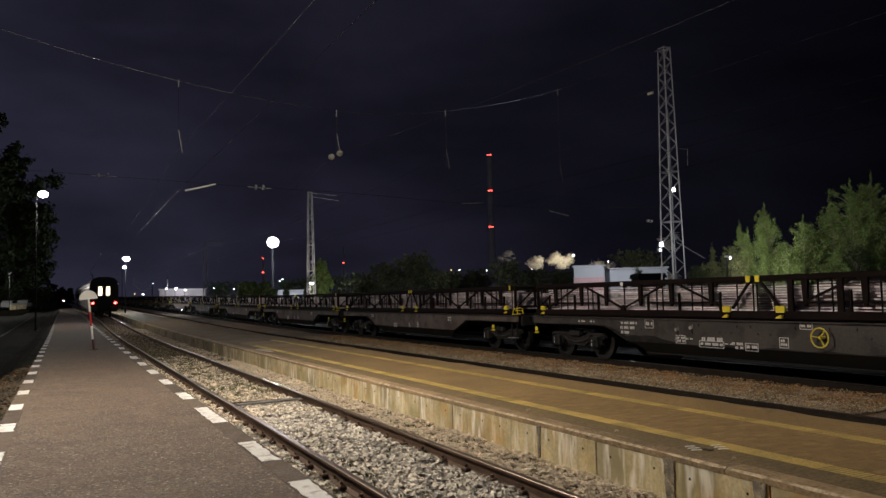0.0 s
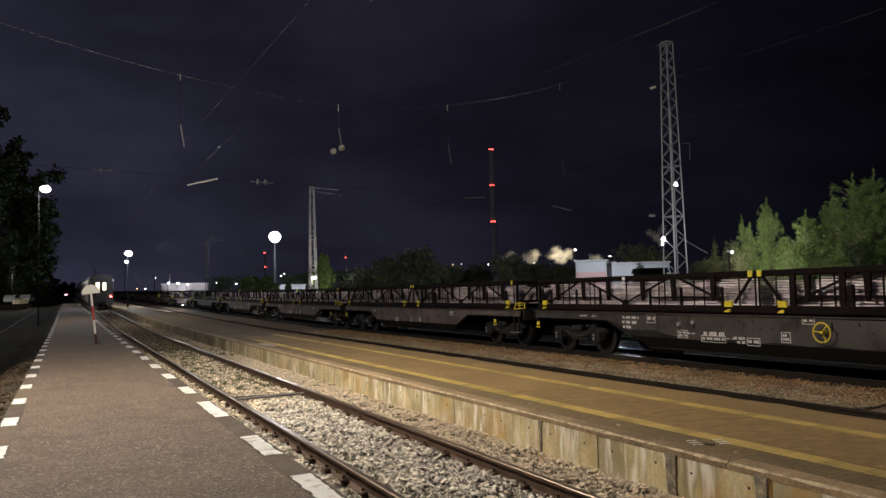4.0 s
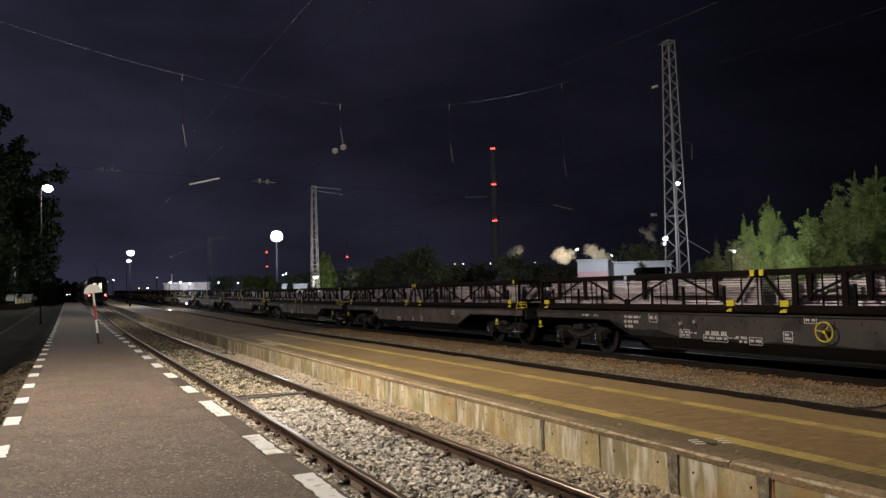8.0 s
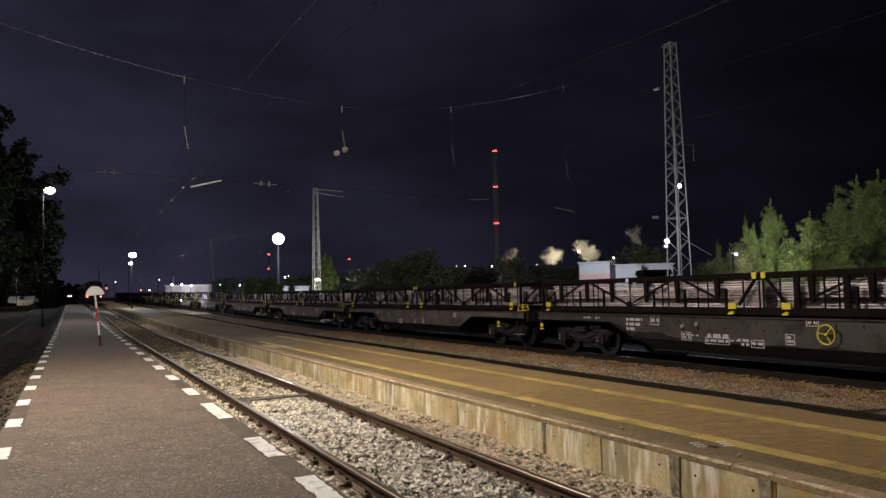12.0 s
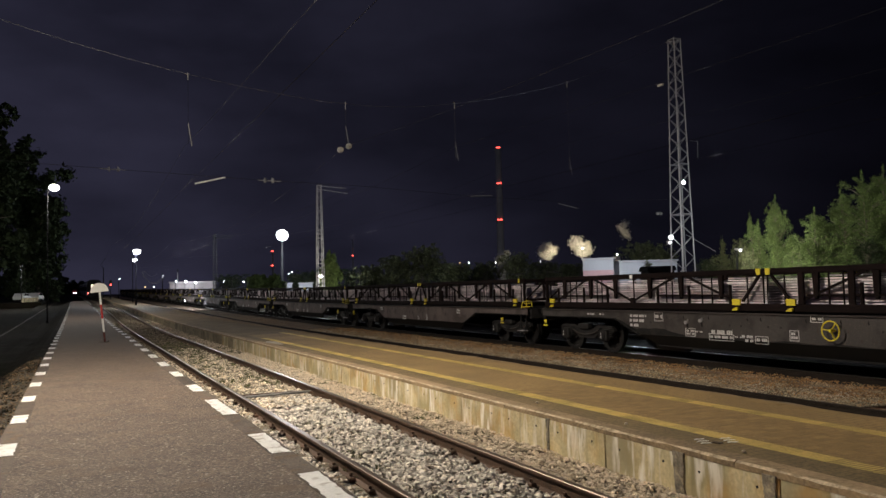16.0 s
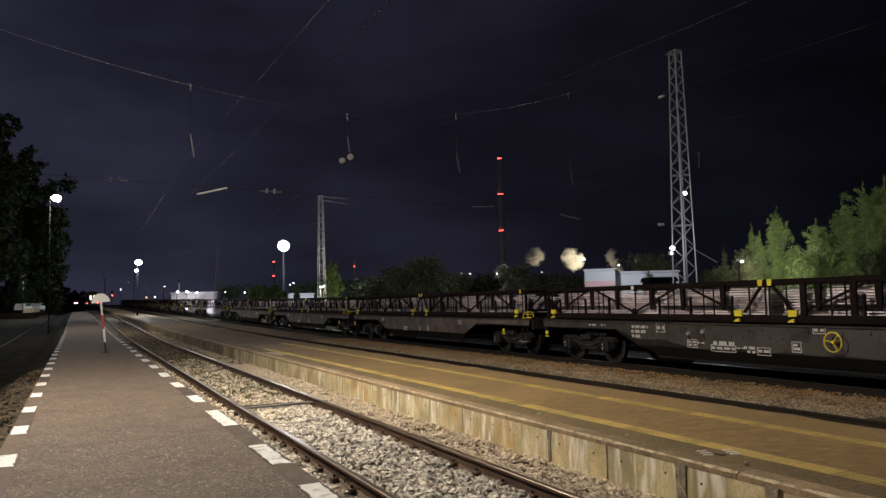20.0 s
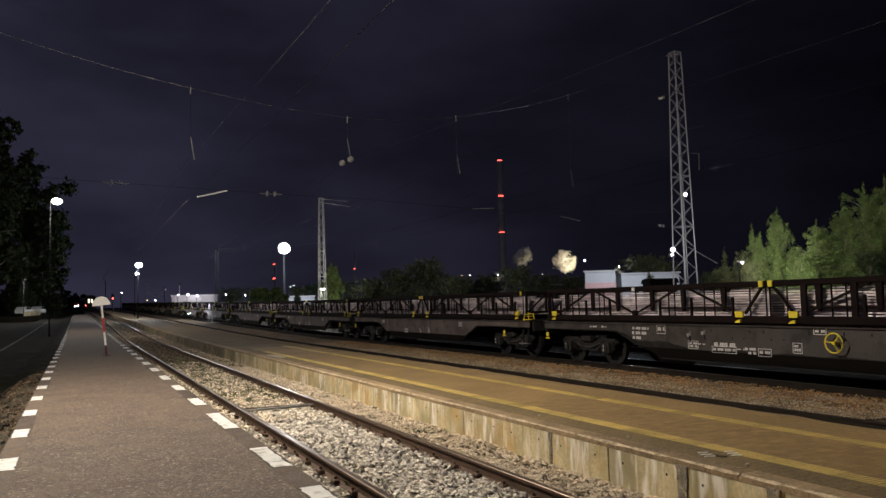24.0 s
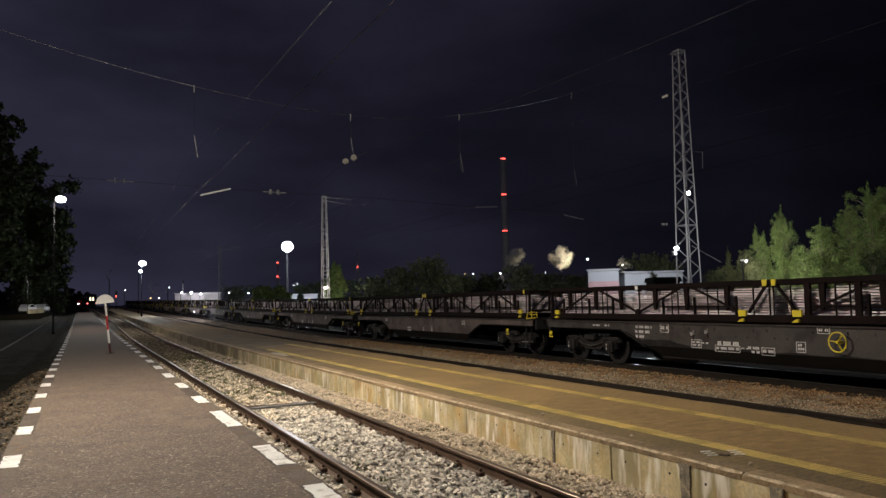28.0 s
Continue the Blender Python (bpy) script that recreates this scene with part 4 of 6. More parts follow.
def wagon(first):
    """Flat wagon with fish-belly side sills, long 17.3 m, on two bogies; local y along the track."""
    w = thing("flat_wagon", "dark grey flat wagon with fish-belly side sills and white stencils", "freight wagon", "wagons of the freight train")
    sill = [(-8.45, 1.16), (8.45, 1.16), (8.45, 0.98), (7.9, 0.98), (5.6, 1.0), (4.95, 0.96), (4.3, 0.72), (4.06, 0.60), (-4.06, 0.60),
            (-4.3, 0.72), (-4.95, 0.96), (-5.6, 1.0), (-7.9, 0.98), (-8.45, 0.98)]
    for s in (-1, 1):
        side = part("side_sill", Shape().prism(sill, 0, s * 1.42 - 0.012, s * 1.42 + 0.012), SILL if first else SILLDUST, w)
        part("top_flange", Shape().box((s * 1.40, 0, 1.175), (0.16, 16.9, 0.03), 0.006), SILL, side)
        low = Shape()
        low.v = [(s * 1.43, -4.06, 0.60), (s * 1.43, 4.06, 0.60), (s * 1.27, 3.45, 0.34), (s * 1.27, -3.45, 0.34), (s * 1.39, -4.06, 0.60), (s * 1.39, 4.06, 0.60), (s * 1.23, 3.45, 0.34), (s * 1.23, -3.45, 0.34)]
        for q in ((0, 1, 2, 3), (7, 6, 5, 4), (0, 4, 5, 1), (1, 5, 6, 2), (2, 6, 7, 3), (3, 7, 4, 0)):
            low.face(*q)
        # shade on the down-facing plate is put into its black colour
        part("belly_plate", low, BELLYSHADE, side, "inward-slanting belly plate, its shade put into the colour")
        part("lower_flange", Shape().box((s * 1.25, 0, 0.33), (0.12, 6.9, 0.024), 0.005), UNDER, side)
        for e in (-1, 1):
            part("lower_flange", Shape().beam((s * 1.40, e * 4.06, 0.60), (s * 1.40, e * 4.98, 0.97), 0.15, 0.022), UNDER, side)
            part("lower_flange", Shape().beam((s * 1.40, e * 4.95, 0.975), (s * 1.40, e * 8.4, 0.975), 0.15, 0.02), UNDER, side)
            for yy in (8.0,) if e < 0 else ():
                part("step_iron", Shape().beam((s * 1.38, e * yy, 0.98), (s * 1.40, e * yy, 0.46), 0.04, 0.03, (0, 1, 0))
                     .beam((s * 1.38, e * (yy + 0.3), 0.98), (s * 1.40, e * (yy + 0.3), 0.46), 0.04, 0.03, (0, 1, 0))
                     .box((s * 1.42, e * (yy + 0.15), 0.45), (0.16, 0.40, 0.03), 0.006), UNDER, side)
                part("step_plate", Shape().box((s * 1.44, e * (yy + 0.15), 0.47), (0.16, 0.42, 0.025), 0.006), GALV, side)
    part("centre_beam", Shape().box((0, 0, 0.95), (0.55, 16.6, 0.40), 0.02), UNDER, w)
    for q in range(-6, 7):
        part("cross_beam", Shape().box((0, q * 1.3, 1.06), (2.78, 0.12, 0.18), 0.01), UNDER, w)
    part("deck", Shape().box((0, 0, 1.205), (2.6, 16.6, 0.03), 0.005), UNDER, w)
    for e in (-1, 1):
        part("buffer_beam", Shape().box((0, e * 8.5, 1.02), (2.7, 0.10, 0.34), 0.02), UNDER, w)
        for s in (-1, 1):
            bf = Shape().tube([(s * 0.875, e * 8.55, 1.05), (s * 0.875, e * 8.82, 1.05)], 0.10, 12)
            bf.tube([(s * 0.875, e * 8.80, 1.05), (s * 0.875, e * 8.88, 1.05)], 0.23, 16)
            part("buffer", bf, UNDER, w)
        hk = Shape().tube([(0, e * 8.55, 0.98), (0.02, e * 8.75, 0.92), (0.0, e * 8.86, 0.80)], 0.03, 8)
        part("coupling_hook", hk, UNDER, w)
        # yellow uncoupling handles and hand rail at the end
        part("handle", Shape().box((-1.46, 8.27 if e > 0 else -6.9, 0.80), (0.05, 0.13, 0.12), 0.02).box((-1.46, 8.27 if e > 0 else -6.9, 0.69), (0.05, 0.20, 0.05), 0.015), YPAINT, w, "yellow release handle")
    g = Shape()
    for a, b in (((-8.12, 1.20), (-8.20, 1.38)), ((-8.20, 1.38), (-8.62, 1.43)), ((-8.44, 1.22), (-8.42, 1.46)), ((-8.14, 1.22), (-8.64, 1.24)), ((-8.30, 1.33), (-8.66, 1.345)), ((-8.72, 1.42), (-8.76, 1.24))):
        g.tube([(-1.44, *a), (-1.44, *b)], 0.014, 6)
    part("hand_rail", g, YPAINT, w, "yellow bent hand rail")
    # brake hand wheel, soot and stencils of the near side
    if first:
        hand_wheel(w)
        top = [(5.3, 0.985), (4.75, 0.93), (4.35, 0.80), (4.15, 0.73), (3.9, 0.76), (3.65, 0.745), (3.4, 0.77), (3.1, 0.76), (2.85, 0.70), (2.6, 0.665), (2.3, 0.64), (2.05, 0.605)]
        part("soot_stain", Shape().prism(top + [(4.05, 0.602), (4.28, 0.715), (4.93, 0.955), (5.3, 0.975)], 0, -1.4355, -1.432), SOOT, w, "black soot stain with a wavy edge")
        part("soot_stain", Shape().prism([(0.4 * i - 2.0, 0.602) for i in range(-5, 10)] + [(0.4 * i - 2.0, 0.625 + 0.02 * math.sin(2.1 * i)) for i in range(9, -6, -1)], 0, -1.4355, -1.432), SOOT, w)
    bogie(w, 6.78), bogie(w, -6.78)
    # stencilled panels: frames and bars of the writing
    def bars(y, z, width, rows, h=0.045, boxed=False):
        g = Shape()
        for r in range(rows):
            n = max(2, int(width / max(0.042, h * 0.62)))
            for c in range(n):
                if (c * 7 + r * 3) % 5 != 4:
                    g.box((-1.436, y + width / 2 - (c + 0.5) * width / n, z - r * h * 1.5), (0.004, width / n * 0.72, h))
        if boxed:
            for dz in (h * 1.2, -h * (rows * 1.5) + 0.01):
                g.box((-1.4365, y, z + dz), (0.004, width + 0.05, 0.012))
            for dy in (-1, 1):
                g.box((-1.4365, y + dy * (width / 2 + 0.025), z + (h * 1.2 - h * rows * 1.5 + 0.01) / 2), (0.004, 0.012, h * rows * 1.5 + h * 1.2))
        tagged(part("stencil", g, WPAINT, w), "white stencilled marking", "", "", "stuff")
    if first:
        for args in ((4.05, 1.06, 0.62, 1, 0.06), (4.08, 0.94, 0.60, 1, 0.07), (4.20, 0.82, 0.32, 1, 0.07), (3.28, 1.06, 0.24, 1, 0.08, True), (2.22, 0.75, 0.26, 2, 0.045, True), (1.95, 0.74, 0.22, 1, 0.03),
                     (1.26, 0.755, 0.62, 1, 0.085), (1.28, 0.645, 0.66, 1, 0.055, True), (0.80, 0.67, 0.20, 1, 0.022), (0.55, 0.69, 0.30, 1, 0.055), (0.50, 0.605, 0.22, 1, 0.05),
                     (0.17, 0.635, 0.28, 1, 0.06, True), (-0.64, 0.80, 0.16, 2, 0.05, True), (-1.17, 1.11, 0.22, 1, 0.05, True), (6.0, 1.07, 0.36, 1, 0.045), (5.55, 1.07, 0.2, 1, 0.045)):
            bars(*args)
        for yy, z in ((2.336, 0.94), (1.88, 0.995)):
            # pipe ends with a bright cap over a short bent stub
            lug = part("lug", Shape().tube([(-1.42, yy, z), (-1.475, yy, z)], 0.042, 10), GALV, w)
            part("stub", Shape().tube([(-1.45, yy - 0.01, z - 0.02), (-1.465, yy - 0.05, z - 0.07), (-1.45, yy - 0.05, z - 0.14)], 0.012, 6), UNDER, lug)
            part("bracket", Shape().box((-1.45, yy - 0.06, z + 0.03), (0.03, 0.03, 0.09), 0.006), DULLSTEEL, lug)
    else:
        for args in ((4.35, 1.06, 0.30, 2, 0.05), (1.6, 0.72, 0.42, 2, 0.07), (0.1, 0.74, 0.14, 2, 0.06), (-0.75, 0.80, 0.16, 3, 0.05), (-3.6, 1.05, 0.26, 2, 0.06)):
            bars(*args)
    for yy in (-3.6, -2.505, -0.321, -0.009, 0.709, 1.026, 3.264, 3.573):
        part("bolt_hole", Shape().tube([(-1.43, yy, 0.91), (-1.436, yy, 0.91)], 0.024, 8), HOLE, w)
    for yy in (-2.243, -1.686, -0.931, 0.171, 0.531, 1.634, 2.42, 3.0, -3.1):
        part("lashing_eye", Shape().tube([(-1.43, yy, 1.10), (-1.455, yy, 1.07), (-1.43, yy, 1.03)], 0.009, 6), UNDER, w)
    part("air_tank", Shape().tube([(-1.0, 2.75, 0.40), (-1.0, 3.7, 0.40)], 0.20, 16), UNDER, w)
    return w


LENGTH = 17.8
WAGONS = [11.38 + LENGTH * k for k in range(15)]


def set_on_line(y):
    """The pose of a vehicle whose middle stands at y on the freight track."""
    slope = math.degrees(math.atan((grade(y + 6.8) - grade(y - 6.8)) / 13.6))
    return pose(14.35, y, (grade(y + 6.8) + grade(y - 6.8)) / 2, slope)


wagon(True).matrix_world = set_on_line(WAGONS[0])
second_wagon = wagon(False)
second_wagon.matrix_world = set_on_line(WAGONS[1])
for y in WAGONS[2:]:
    copy_thing(second_wagon, set_on_line(y))


def rack(side):
    """Open steel rack on one half of a wagon: base beams, hanging and standing posts, braces and rails, alike about its middle."""
    r = thing("transport_rack", "rust-brown steel transport rack with yellow corner fittings", "rack", "racks on the freight wagons")
    d = 1 if side > 0 else -1
    near, length = 0.13, 8.28
    def along(q):
        return near + d * q
    lo, hi = min(along(-0.04), along(length)), max(along(-0.04), along(length))
    mid, half = (lo + hi) / 2, 4.26
    for s in (-1, 1):
        x = s * 1.30
        part("base_beam", Shape().box((x, mid, 1.31), (0.16, hi - lo, 0.16), 0.012), RACK, r)
        part("top_rail", Shape().box((x, mid, 2.075), (0.10, hi - lo, 0.11), 0.012), RACK, r)
        for a, b in ((1.0, 3.3), (5.22, 7.52)):
            part("lower_rail", Shape().box((x, along((a + b) / 2), 1.565), (0.04, b - a, 0.035), 0.006), RACK, r)
        both = [q for e in (1.22, 2.48, 3.58) for q in (e, 2 * half - e)]
        for q in both:
            g = Shape().prism([(along(q) - 0.070, 2.03), (along(q) + 0.070, 2.03), (along(q) + 0.050, 1.56), (along(q) + 0.02, 1.49), (along(q) - 0.02, 1.49), (along(q) - 0.050, 1.56)], 0, x - 0.03, x + 0.03)
            part("hanging_post", g, RACK, r)
        for q in [q for e in (0.94, 2.20, 3.27) for q in (e, 2 * half - e)]:
            part("standing_post", Shape().box((x + s * 0.03, along(q), 1.59), (0.06, 0.055, 0.42), 0.008), RACK, r)
        for q in [q for e in (0.05, 0.48, 1.50, 1.81, 2.78, 2.99, 4.20) for q in (e, 2 * half - e)][:-1]:
            if 0 < q < length:
                part("thin_post", Shape().box((x, along(q), 1.70), (0.03, 0.028, 0.64), 0.005), RACK, r)
        part("end_post", Shape().box((x, along(length - 0.04), 1.70), (0.08, 0.07, 0.64), 0.01), RACK, r)
        part("knob", Shape().tube([(x - 0.04, along(half), 1.44), (x + 0.04, along(half), 1.44)], 0.085, 10), RACK, r)
        for a, b in ((half, 2.67), (0.80, 2.29)):
            for u, v in ((a, b), (2 * half - a, 2 * half - b)):
                part("brace", Shape().beam((x, along(u), 1.42), (x, along(v), 2.02), 0.045, 0.045), RACK, r)
        part("brace", Shape().beam((x, along(0.12), 2.03), (x, along(0.62), 1.44), 0.05, 0.05), RACK, r)
        if side < 0:
            for q in (0.89, 1.99):
                part("broad_post", Shape().box((x + 0.02 * s, along(q), 1.71), (0.05, 0.14, 0.66), 0.01), RACK, r)
        for q in (0.70, 2 * half - 0.70):
            part("corner_fitting", Shape().prism([(along(q) - 0.10, 1.36), (along(q) + 0.10, 1.36), (along(q) + 0.115, 1.49), (along(q) - 0.115, 1.49)], 0, x + s * 0.085, x + s * 0.125)
                 .prism([(along(q) - 0.05, 1.245), (along(q) + 0.11, 1.24), (along(q) + 0.06, 1.285), (along(q) - 0.02, 1.315), (along(q) - 0.06, 1.30)], 0, x + s * 0.10, x + s * 0.15), YPAINT, r, "yellow twist-lock corner fitting")
        for q, w in ((0.12, 0.10), (2 * half - 0.52, 0.07))[:1 if side > 0 else 2]:
            part("corner_plate", Shape().prism([(along(q) - w / 2, 2.00), (along(q) + w / 2, 2.00), (along(q) + w * 0.6, 2.13), (along(q) - w * 0.6, 2.13)], 0, x + s * 0.054, x + s * 0.074), YPAINT, r, "yellow corner plate")
    for q in (0.3, 2.05, 4.6, 7.2):
        part("cross_tie", Shape().box((0, along(q), 1.26), (2.5, 0.12, 0.09), 0.01), RACK, r)
    e = along(length - 0.04)
    part("end_frame", Shape().box((0, e, 2.06), (2.5, 0.06, 0.09), 0.01).box((0, e, 1.45), (2.5, 0.06, 0.08), 0.01).box((-0.55, e, 1.74), (0.07, 0.06, 0.6), 0.01)
         .box((0.55, e, 1.74), (0.07, 0.06, 0.6), 0.01).beam((-1.25, e, 1.45), (-0.55, e, 2.03), 0.04, 0.04).beam((1.25, e, 1.45), (0.55, e, 2.03), 0.04, 0.04), RACK, r)
    part("hoop", Shape().tube([(-1.3, along(length - 0.06), 2.12), (-1.3, along(length - 0.06), 2.30), (-1.3, along(length - 0.85), 2.28), (-1.3, along(length - 0.85), 2.12)], 0.016, 6), UNDER, r)
    return r


rack_a, rack_b = rack(1), rack(-1)
rack_a.matrix_world = rack_b.matrix_world = set_on_line(WAGONS[0])
for y in WAGONS[1:]:
    copy_thing(rack_a, set_on_line(y))
    copy_thing(rack_b, set_on_line(y))

part("tag", Shape().box((-1.36, 4.36, 2.06), (0.012, 0.10, 0.09), 0.002), WHITEPAINT, rack_a, "small white card on the top rail")
prng = random.Random(21)
plates = [Shape().box((0, 0, 0), (0.98, 1.12, 0.031), 0.004).mesh("plate", PLATE), Shape().box((0.01, 0, 0), (0.96, 1.11, 0.029), 0.004).mesh("plate", PLATE)]


def stack(at_y, x, count):
    st = thing("plate_stack", "stack of pale copper-pink metal plates inside the rack", "metal plates", "plate stacks on the wagons")
    z = 1.325
    for q in range(count):
        o = part("plate", plates[q % 2], None, st, at=(prng.uniform(-0.02, 0.02), prng.uniform(-0.014, 0.014), z))
        o.rotation_euler = (0, 0, prng.uniform(-0.012, 0.012))
        z += 0.053 if q % 4 else 0.060
    return st


spots = [0.72, 1.86, 3.0, 4.14, 5.28, 6.42, 7.4]
for k, y in enumerate(WAGONS):
    m = set_on_line(y)
    if k < 2:
        for d in (1, -1):
            for q in spots:
                s = stack(0, 0, 11 - prng.randrange(2))
                s.matrix_world = m @ pose(-0.70, d * q, 0.07)
        continue
    g = Shape()
    for d in (1, -1):
        for q in spots:
            for r in range(6):
                g.box((-0.68 + prng.uniform(-0.02, 0.02), d * q + prng.uniform(-0.03, 0.03), 1.36 + r * 0.105), (0.98, 1.12, 0.088), 0)
    ob = new("plate_stacks", g.mesh("plate_stacks", PLATE))
    ob.matrix_world = m
    tagged(ob, "stacks of pale metal plates on a far wagon", "metal plates", "", "stuff")
for k in (0, 1):
    g = Shape()
    for d in (1, -1):
        for q in spots:
            for r in range(9):
                g.box((0.62 + prng.uniform(-0.02, 0.02), d * q + prng.uniform(-0.03, 0.03), 1.36 + r * 0.060), (0.98, 1.08, 0.042))
    ob = new("plate_stacks", g.mesh("plate_stacks", PLATE))
    ob.matrix_world = set_on_line(WAGONS[k])
    tagged(ob, "second row of metal plate stacks behind the first", "metal plates", "", "stuff")


# ---- departing passenger train ----
def coach(tail):
    c = thing("passenger_coach", "dark passenger coach with lit end windows and red tail lamps" if tail else "dark passenger coach of the departing train",
              "coach", "coaches of the departing train")
    body = [(-1.42, 0.95), (1.42, 0.95), (1.42, 3.2), (1.34, 3.72), (-1.34, 3.72), (-1.42, 3.2)]
    part("body", Shape().prism(body, 1, 0.15, 24.4), COACHSIDE, c)
    roof = [(1.36, 3.70), (1.28, 3.98), (1.0, 4.22), (0.5, 4.36), (-0.5, 4.36), (-1.0, 4.22), (-1.28, 3.98), (-1.36, 3.70)]
    part("roof", Shape().prism(roof, 1, 0.12, 24.43), ROOFGREY, c)
    part("skirt", Shape().box((0, 12.3, 0.82), (2.6, 23.8, 0.3), 0.02), UNDER, c)
    for e, y in ((1, 0.1), (-1, 24.45)):
        part("end_wall", Shape().prism([(-1.41, 0.9), (1.41, 0.9), (1.41, 3.3), (1.26, 4.0), (0.95, 4.26), (0.5, 4.38), (-0.5, 4.38), (-0.95, 4.26), (-1.26, 4.0), (-1.41, 3.3)], 1, y - 0.04, y + 0.04), COACH, c)
    g = part("gangway", Shape().box((0, 0.0, 2.15), (1.36, 0.20, 2.5), 0.05), COACH, c)
    for s in (-1, 1):
        # lamplight along the roof edge, put into a narrow pale band
        part("side_band", Shape().box((s * 1.40, 12.3, 3.60), (0.07, 24.0, 0.20), 0.01), LITEDGE, c)
    part("buffer_beam", Shape().box((0, 0.05, 1.0), (2.6, 0.14, 0.36), 0.02), UNDER, c)
    for s in (-1, 1):
        part("buffer", Shape().tube([(s * 0.87, 0.0, 1.05), (s * 0.87, -0.45, 1.05)], 0.10, 10).tube([(s * 0.87, -0.45, 1.05), (s * 0.87, -0.52, 1.05)], 0.24, 14), UNDER, c)
        for y in (3.0, 5.0, 19.5, 21.5):
            part("wheel", Shape().tube([(s * 0.69, y, 0.46), (s * 0.81, y, 0.46)], 0.46, 18), UNDER, c)
        for q in range(9):
            part("window", Shape().box((s * 1.43, 3.4 + q * 2.2, 2.45), (0.03, 1.3, 0.9), 0.01), GLASSDARK, c)
    if tail:
        for s in (-1, 1):
            w = part("end_window", Shape().box((s * 0.38, -0.11, 2.88), (0.38, 0.03, 0.96), 0.01), WINDOWGLOW, c, "warmly lit end window")
            part("frame", Shape().box((s * 0.38, -0.105, 2.37), (0.46, 0.03, 0.05)).box((s * 0.38, -0.105, 3.39), (0.46, 0.03, 0.05)), COACH, w)
            part("tail_lamp", Shape().tube([(s * 1.10, 0.06, 1.60), (s * 1.10, -0.06, 1.60)], 0.125, 14), TAILGLOW, c, "glowing red tail lamp")
    return c


tail_coach = coach(True)
plain = coach(False)
COACHES = [tail_coach, plain, copy_thing(plain, pose(0, 0, 0)), copy_thing(plain, pose(0, 0, 0))]


# ---- lamps, masts and overhead line ----
def lamp_post(at, height, glowing, arm, label, head=0.3, group="station lamp posts"):
    p = thing("lamp_post", label, "lamp post", group, at)
    part("post", Shape().tube([(0, 0, 0), (0, 0, height * 0.5), (0, 0, height)], [0.055, 0.045, 0.04], 10), TAR, p)
    part("base", Shape().tube([(0, 0, 0), (0, 0, 0.5)], 0.095, 12), TAR, p)
    part("arm", Shape().tube([(0, 0, height - 0.1), (arm * 0.5, 0, height + 0.12), (arm, 0, height + 0.15)], 0.035, 8), TAR, p)
    hd = part("lamp_head", Shape().box((arm, 0, height + 0.2), (0.7, 0.34, 0.14), 0.05), TAR, p)
    part("lens", Shape().ball((arm, -0.12, height + 0.02), head, 28, 18, (1.0, 1.0, 0.72)), glowing, hd, "glaring lamp lens", smooth=True)
    return p


lamp_post((-1.75, 59.5, -0.2), 9.75, LAMPGLOW, 0.4, "tall station lamp post with a glaring lamp", 0.33)
lamp_post((6.7, 100.9, 0.7), 6.6, LAMPCOOL, 0.1, "lamp post on the island platform, lamp glaring", 0.43)
lamp_post((7.65, 122.0, 0.9), 6.3, LAMPCOOL, 0.3, "lamp post further along the island platform", 0.28)
slim = thing("lamp_post", "slim black lamp post half hidden under the dark trees", "lamp post", "station lamp posts", (-7.3, 130.4, 0.3))
part("post", Shape().tube([(0, 0, 0), (0, 0, 6.5)], [0.05, 0.03], 8), TAR, slim)
part("lamp_head", Shape().box((0.15, 0.1, 6.55), (0.34, 0.2, 0.10), 0.03), TAR, slim)
# the two behind the camera that light the near platforms
lamp_post((-2.4, -9.0, -0.3), 9.1, GALV, 0.4, "station lamp post behind the platform", 0.2)
lamp_post((-2.4, 14.0, -0.3), 9.3, GALV, 1.8, "station lamp post beside the asphalt platform", 0.2)


def lattice(at, height, base, top, label, bays=20, group="lattice masts", steel=GALV):
    """Four-legged tapering lattice mast with crossing laces on each face."""
    m = thing("lattice_mast", label, "mast", group, at)
    def corner(i, z):
        h = (base + (top - base) * z / height) / 2
        return Vector((h * (-1, 1, 1, -1)[i], h * (-1, -1, 1, 1)[i], z))
    for i in range(4):
        part("leg", Shape().beam(corner(i, 0), corner(i, height), 0.056, 0.056, (1, 1, 0)), steel, m)
    cut = [0.0]
    for b in range(bays):
        cut.append(cut[-1] + (1.25 - 0.5 * b / bays))
    cut = [z * height / cut[-1] for z in cut]
    for i in range(4):
        j = (i + 1) % 4
        for b in range(bays):
            p, q = (i, j) if (b + i) % 2 else (j, i)
            part("lace", Shape().beam(corner(p, cut[b]), corner(q, cut[b + 1]), 0.025, 0.025), steel, m)
            if b in (bays // 3, bays // 2):
                part("girt", Shape().beam(corner(i, cut[b]), corner(j, cut[b]), 0.05, 0.05), steel, m)
        part("girt", Shape().beam(corner(i, height - 0.04), corner(j, height - 0.04), 0.06, 0.06), steel, m)
    part("footing", Shape().box((0, 0, 0.1), (base + 0.4, base + 0.4, 0.6), 0.04), CONCRETE, m)
    return m


